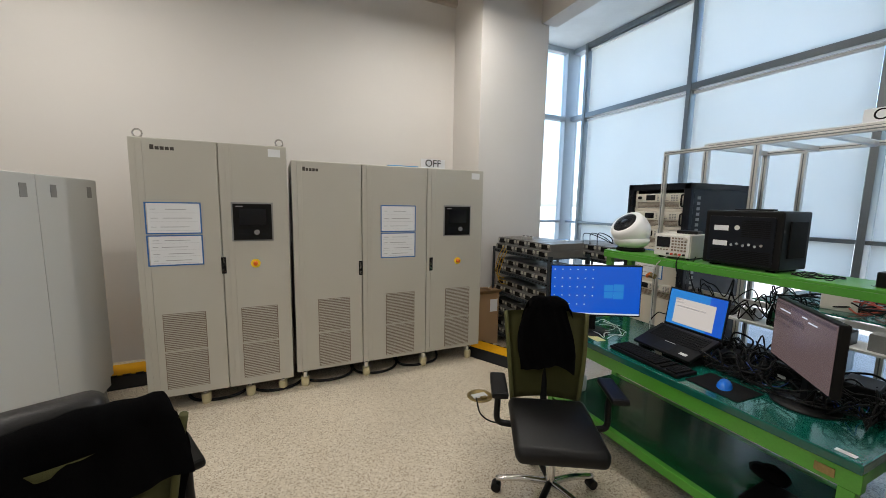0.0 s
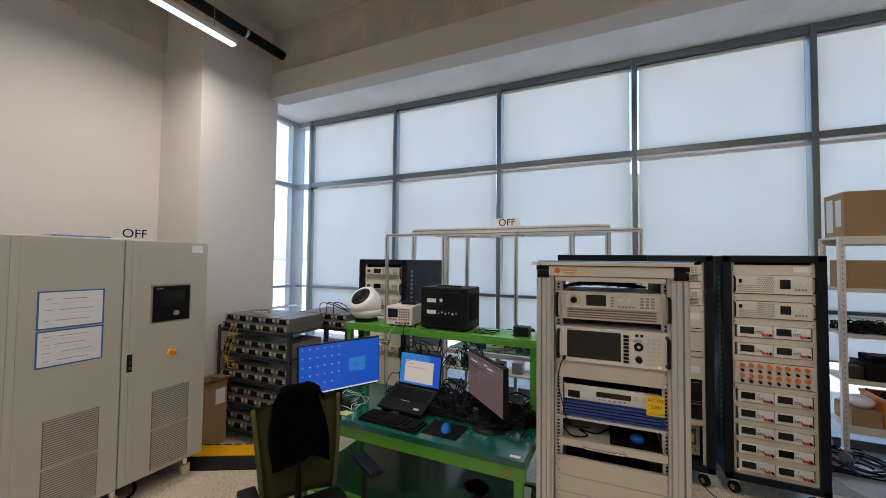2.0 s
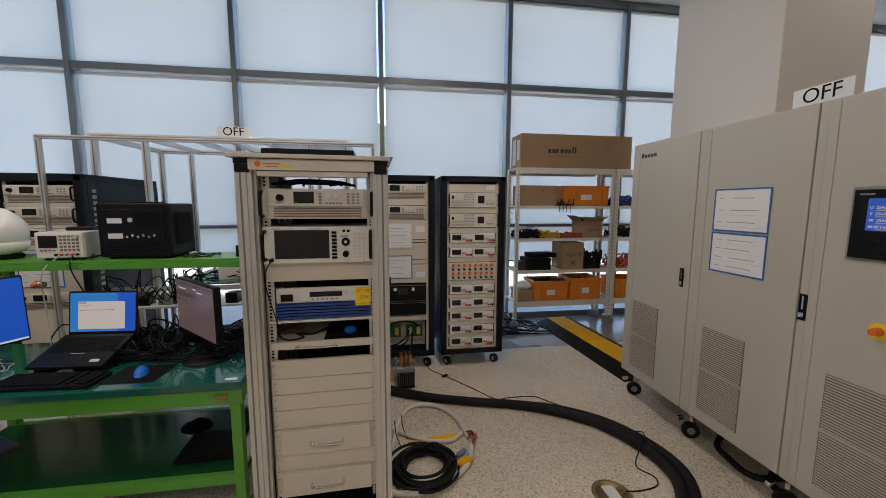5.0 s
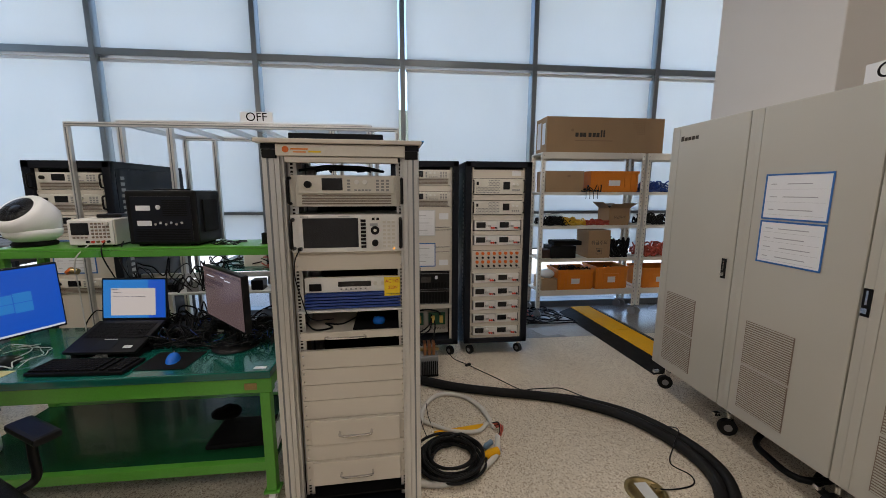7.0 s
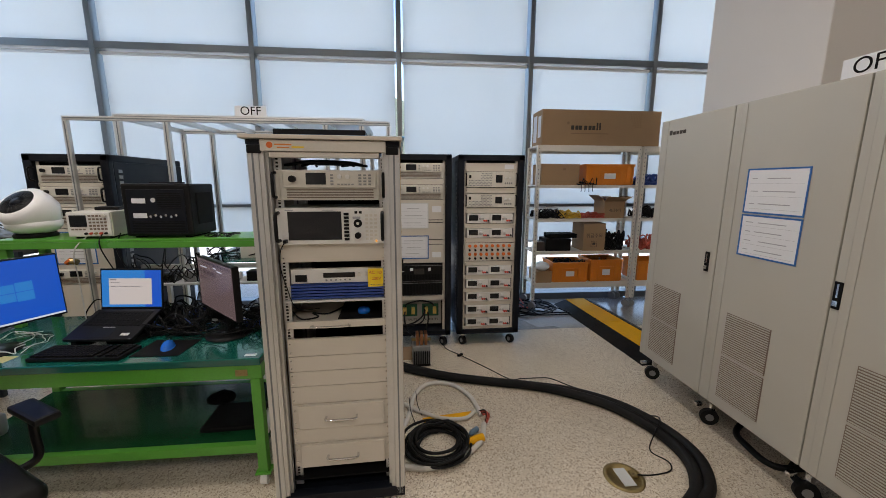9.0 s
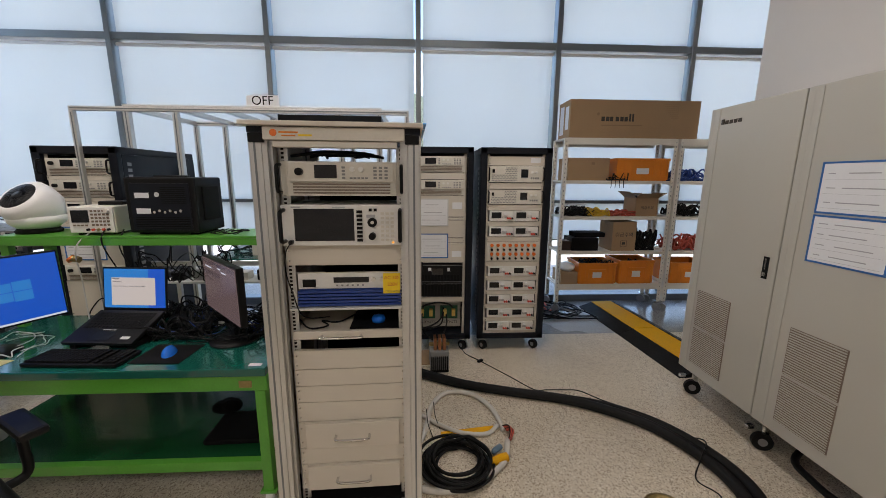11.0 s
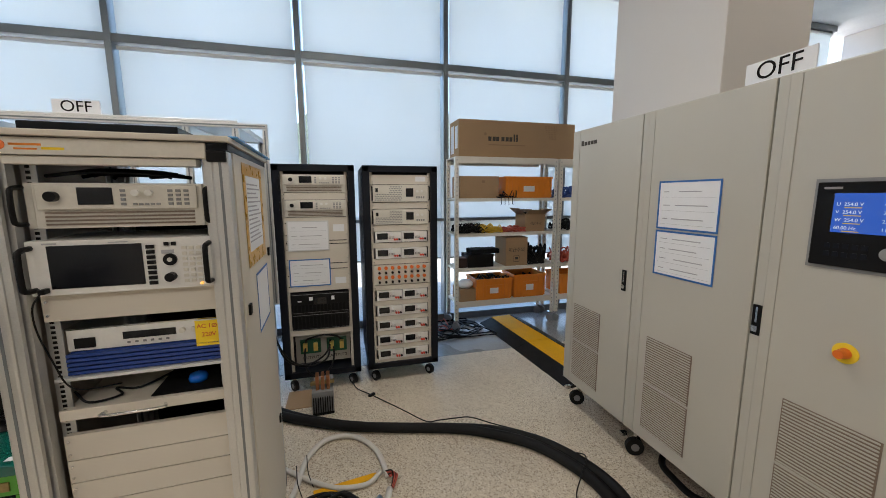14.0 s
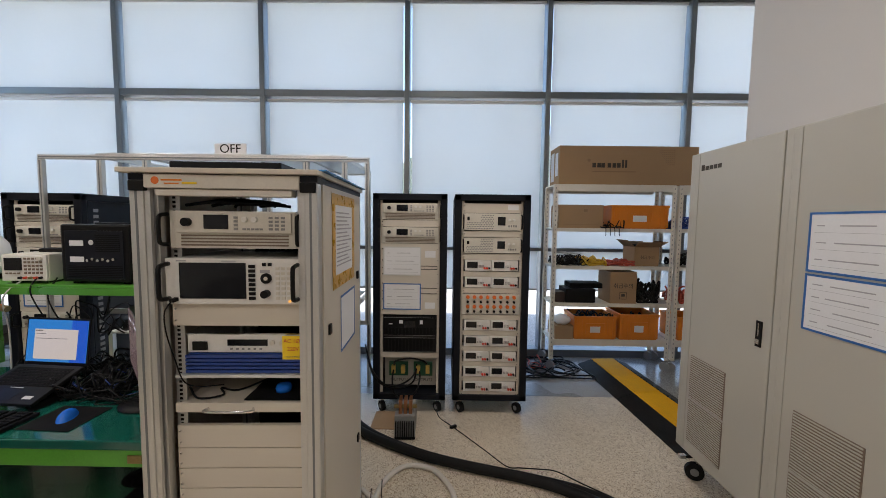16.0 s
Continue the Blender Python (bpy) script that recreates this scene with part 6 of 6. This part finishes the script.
bmesh.ops.create_icosphere(bm, subdivisions=3, radius=1, matrix=Matrix.LocRotScale((0.11, 0.12, 0.19), None, (0.10, 0.11, 0.06)))
for v in bm.verts:
    v.co += Vector((0, 0, 0.012)) * noise.noise(v.co * 25)
for f in bm.faces:
    f.smooth = True
solid("plastic_bag", bm, WHITE, "crumpled white plastic bag on the small box", "bag", at(0.06, 0.0, 0.378))
S2 = pose(4.60, -3.09, 0, 0, 0, -90)
tangle("cable_heap", 0.06, 0.45, 0.04, 0.33, 1.645, 14, 0.010, BLUEFIN, 51, 0.14, "coil of blue leads on the shelf", S2)
tangle("cable_heap", 0.06, 0.45, 0.04, 0.33, 1.215, 16, 0.010, RUBBER, 52, 0.14, "coil of black hoses on the shelf", S2)
tangle("cable_heap", 0.06, 0.5, 0.04, 0.33, 0.785, 16, 0.012, REDCABLE, 53, 0.18, "coil of red leads on the shelf", S2)
crate(S2 @ pose(0.07, 0, 0.365), 0.5, 0.37, 0.27, "orange plastic crate on the lowest shelf")

# ---- on the floor ----
def ramp(m, n, label, wide=1.0):
    r = thing("cable_ramp", m, label, "cable ramp", "cable ramps")
    for k in range(n):
        x0, x1 = k * 0.9 + 0.004, k * 0.9 + 0.896
        bm = bmesh.new()
        prof = [(y * wide, z) for y, z in ((0, 0), (0, 0.008), (0.16, 0.062), (0.44, 0.062), (0.60, 0.008), (0.60, 0))]
        a = [bm.verts.new((x0, y, z)) for y, z in prof]
        b = [bm.verts.new((x1, y, z)) for y, z in prof]
        for i in range(6):
            bm.faces.new((a[i], a[(i + 1) % 6], b[(i + 1) % 6], b[i]))
        bm.faces.new(a[::-1]), bm.faces.new(b)
        part("ramp_body", bm, RUBBER, r, "black rubber ramp")
        part("lid", box(x0 + 0.002, x1 - 0.002, 0.165 * wide, 0.435 * wide, 0.063, 0.072, bevel=0.003), YELLOW, r, "yellow lid")
        bm = bmesh.new()
        for j in range(9):
            bx(bm, x0 + 0.03 + j * 0.095, x0 + 0.085 + j * 0.095, 0.437 * wide, 0.455 * wide, 0.0625, 0.074)
        part("hinge_teeth", bm, RUBBER, r)
    return r


ramp(pose(4.78, -2.09, 0, 0, 0, 184), 2, "black rubber cable ramp with a yellow lid")
ramp(pose(1.84, 3.72, 0, 0, 0, -62), 1, "short black cable ramp with a yellow lid by the cabinet", 0.72)
ramp(pose(-0.6, 4.80, 0, 0, 0, 183), 2, "black cable ramp with a yellow lid along the wall")

for k, o in enumerate((0.01, 0.085)):
    solid("power_hose", sweep([(3.58, 0.41 + o * 1.00, 0.036), (3.21, 0.11 + o * 0.70, 0.036), (2.95, -0.29 + o * 0.30, 0.036), (2.81, -0.64 - o * 0.10, 0.036), (2.69, -1.04 - o * 0.20, 0.036), (2.57, -1.28 - o * 1.00, 0.036), (2.36, -1.54 - o * 1.00, 0.036), (2.07, -1.69 - o * 1.00, 0.036), (1.81, -1.71 - o * 1.00, 0.036), (1.60, -1.60 - o * 1.00, 0.036), (1.44, -1.41 - o * 1.00, 0.036), (1.18, -1.34 - o * 1.00, 0.036), (0.59, -1.44 - o * 1.00, 0.036), (-0.59, -1.58 - o * 1.00, 0.036)], 0.034, 14, 8),
          RUBBER, "thick black corrugated power hose curving over the floor", "hose", group="power hoses")
solid("floor_lead", sweep([(3.72, -0.40, 0.012), (3.5, -0.44, 0.006), (3.34, -0.56, 0.008), (3.05, -0.78, 0.006), (2.86, -0.92, 0.006), (2.78, -1.0, 0.05), (2.72, -1.12, 0.084), (2.7, -1.22, 0.084), (2.66, -1.38, 0.03), (2.5, -1.62, 0.006), (2.26, -1.74, 0.03), (2.12, -1.76, 0.09), (2.02, -1.66, 0.06), (1.93, -1.57, 0.008), (1.83, -1.62, 0.006), (1.76, -1.58, 0.006), (1.74, -1.45, 0.006), (1.74, -1.33, 0.02)], 0.004, 6), BLACK, "thin black lead running to the floor socket", "cable")
solid("lead_switch", box(-0.03, 0.03, -0.012, 0.012, 0, 0.02, bevel=0.005), BLACK, "small black in-line switch on the lead", "switch", pose(3.34, -0.56, 0, 0, 0, -55))
fs = thing("floor_socket", pose(1.745, -1.285, 0.0), "round worn brass floor socket, its lid flat", "floor socket")
part("ring", lathe([(0.112, 0), (0.112, 0.004), (0.10, 0.007), (0.085, 0.007), (0.085, 0.005), (0.0, 0.005)], 36), BRASS, fs)
part("lid_plate", box(-0.07, 0.06, -0.035, 0.035, 0.0052, 0.009, bevel=0.001), PALE_GREY, fs)
part("cable_gate", box(-0.02, 0.03, -0.075, -0.04, 0.0052, 0.022, bevel=0.004), BRASS, fs)
fs2 = copy_thing(fs, pose(1.56, 2.87, 0.0))
solid("floor_lead", sweep([(1.5, 2.83, 0.015), (1.42, 2.6, 0.006), (1.5, 2.45, 0.006), (1.8, 2.4, 0.006), (2.0, 2.5, 0.01)], 0.006, 6), BLACK, "black lead leaving a floor socket", "cable")

rnd = random.Random(9)
turns = []
for k in range(13):
    r, h = 0.135 + 0.014 * (k % 6) + rnd.uniform(-0.008, 0.008), 0.012 + 0.017 * (k // 3)
    ox, oy = rnd.uniform(-0.02, 0.02), rnd.uniform(-0.02, 0.02)
    turns += [(ox + r * math.cos(j * 0.524), oy + r * math.sin(j * 0.524), h + 0.006 * math.sin(j * 1.3 + k)) for j in range(12)]
bm = sweep(turns, 0.009, 7, 3)
solid("cable_coil", bm, RUBBER, "coil of thick black cable on the floor", "cable coil", pose(2.09, -0.235, 0))
solid("white_hose", sweep([(2.1, 0.05, 0.03), (2.38, -0.05, 0.018), (2.66, -0.10, 0.018), (2.82, -0.22, 0.018), (2.80, -0.40, 0.018), (2.62, -0.53, 0.018), (2.40, -0.57, 0.018), (2.38, -0.56, 0.02)], 0.017, 10), HOSE, "off-white hose looped over the floor", "hose")
solid("white_hose", sweep([(2.60, 0.03, 0.018), (2.45, -0.14, 0.018), (2.36, -0.28, 0.018), (2.34, -0.45, 0.018), (2.42, -0.54, 0.018)], 0.014, 10), HOSE, "thin off-white hose on the floor", "hose")
solid("white_hose", sweep([(2.27, -0.575, 0.018), (2.10, -0.52, 0.018), (1.97, -0.38, 0.018), (1.90, -0.20, 0.018), (1.92, -0.03, 0.018), (2.0, 0.1, 0.018)], 0.018, 10), HOSE, "off-white hose curving round the coil", "hose")
for k in range(6):
    solid("red_wire", sweep([(2.40 - 0.01 * k, -0.565 - 0.004 * k, 0.03), (2.36, -0.60 - 0.006 * k, 0.06 - 0.006 * k), (2.31, -0.60 - 0.004 * k, 0.04), (2.27, -0.58 - 0.003 * k, 0.02)], 0.0045, 6), REDCABLE if k % 3 else BLACK, "bare red-brown wire end at the hose", "wire", group="wire ends")
yp = solid("yellow_plug", lathe([(0.0, 0), (0.026, 0.002), (0.028, 0.05), (0.022, 0.10), (0.012, 0.12), (0, 0.122)], 16), YELLOW, "yellow plug lying by the coil", "plug", pose(2.12, -0.54, 0.028, -90, 0, 20))
solid("yellow_strap", box(0, 0.36, 0, 0.05, 0.0, 0.012, bevel=0.003), YELLOW, "flat yellow strap under the coil", "strap", pose(2.33, -0.16, 0.001, 0, 0, -82))
solid("blue_plug", lathe([(0.0, 0), (0.018, 0.002), (0.018, 0.06), (0.01, 0.08), (0, 0.081)], 14), surface("grey_blue_plastic", (0.13, 0.22, 0.32), 0.4), "grey-blue plug by the coil", "plug", pose(2.22, -0.52, 0.02, -90, 0, 40))
for k, (x, y) in enumerate(((2.34, -0.10), (2.42, -0.15), (2.0, -0.45))):
    solid("cable_tie", sweep([(x, y, 0.004), (x + 0.06, y + 0.03, 0.06 if k < 2 else 0.004), (x + 0.13, y + 0.04, 0.12 if k < 2 else 0.004)], 0.003, 5), BLACK, "black cable tie end", "cable tie", group="cable ties")

tr = thing("transformer", pose(3.14, -0.10, 0, 0, 0, -88), "small transformer with copper bars and cooling fins", "transformer")
part("body", box(0.0, 0.16, 0.02, 0.30, 0.02, 0.19, bevel=0.006), GREY, tr)
bm = bmesh.new()
for k in range(9):
    bx(bm, 0.008 + k * 0.017, 0.015 + k * 0.017, 0.0, 0.019, 0.01, 0.15)
part("fins", bm, MATT, tr)
for k in range(3):
    part("copper_bar", box(0.03 + k * 0.04, 0.055 + k * 0.04, 0.05, 0.14, 0.191, 0.30, bevel=0.003), COPPER, tr)
part("clamp", box(-0.01, 0.17, 0.08, 0.11, 0.22, 0.245, bevel=0.004), BRASS, tr)
part("foot", box((0.0, 0.16, 0.02, 0.06, 0, 0.019), (0.0, 0.16, 0.24, 0.28, 0, 0.019)), BLACK, tr)
solid("cardboard_sheet", box(0, 0.25, 0, 0.28, 0, 0.006), CARD, "brown cardboard sheet on the floor", "cardboard", pose(3.3, 0.12, 0.0, 0, 0, -90))
for k in range(3):
    solid("cabinet_lead", sweep([(2.1 - k * 0.36, -2.55, 0.15), (2.05 - k * 0.36, -2.28, 0.03), (1.9 - k * 0.36, -2.20 - 0.03 * (k % 2), 0.022), (1.7 - k * 0.36, -2.24, 0.022), (1.6 - k * 0.36, -2.6, 0.14)], 0.02, 8), BLACK, "black cable sagging under the cabinet", "cable", group="cabinet cables")
for k in range(5):
    solid("cabinet_lead", sweep([(-0.75 + k * 0.45, 3.9, 0.10), (-0.70 + k * 0.45, 3.72, 0.02), (-0.50 + k * 0.45, 3.64 - 0.02 * (k % 2), 0.014), (-0.30 + k * 0.45, 3.70, 0.03), (-0.25 + k * 0.45, 3.95, 0.10)], 0.012, 8), BLACK, "black cable sagging under the cabinet", "cable", group="cabinet cables")
tangle("cable_tangle", 4.35, 4.95, -2.5, -1.3, 0.0, 12, 0.009, BLACK, 61, 0.03, "black cables lying under the shelving")
tangle("cable_tangle", 4.6, 4.98, -1.65, -1.2, 0.0, 4, 0.008, REDCABLE, 63, 0.03, "dark red cables lying by the window")
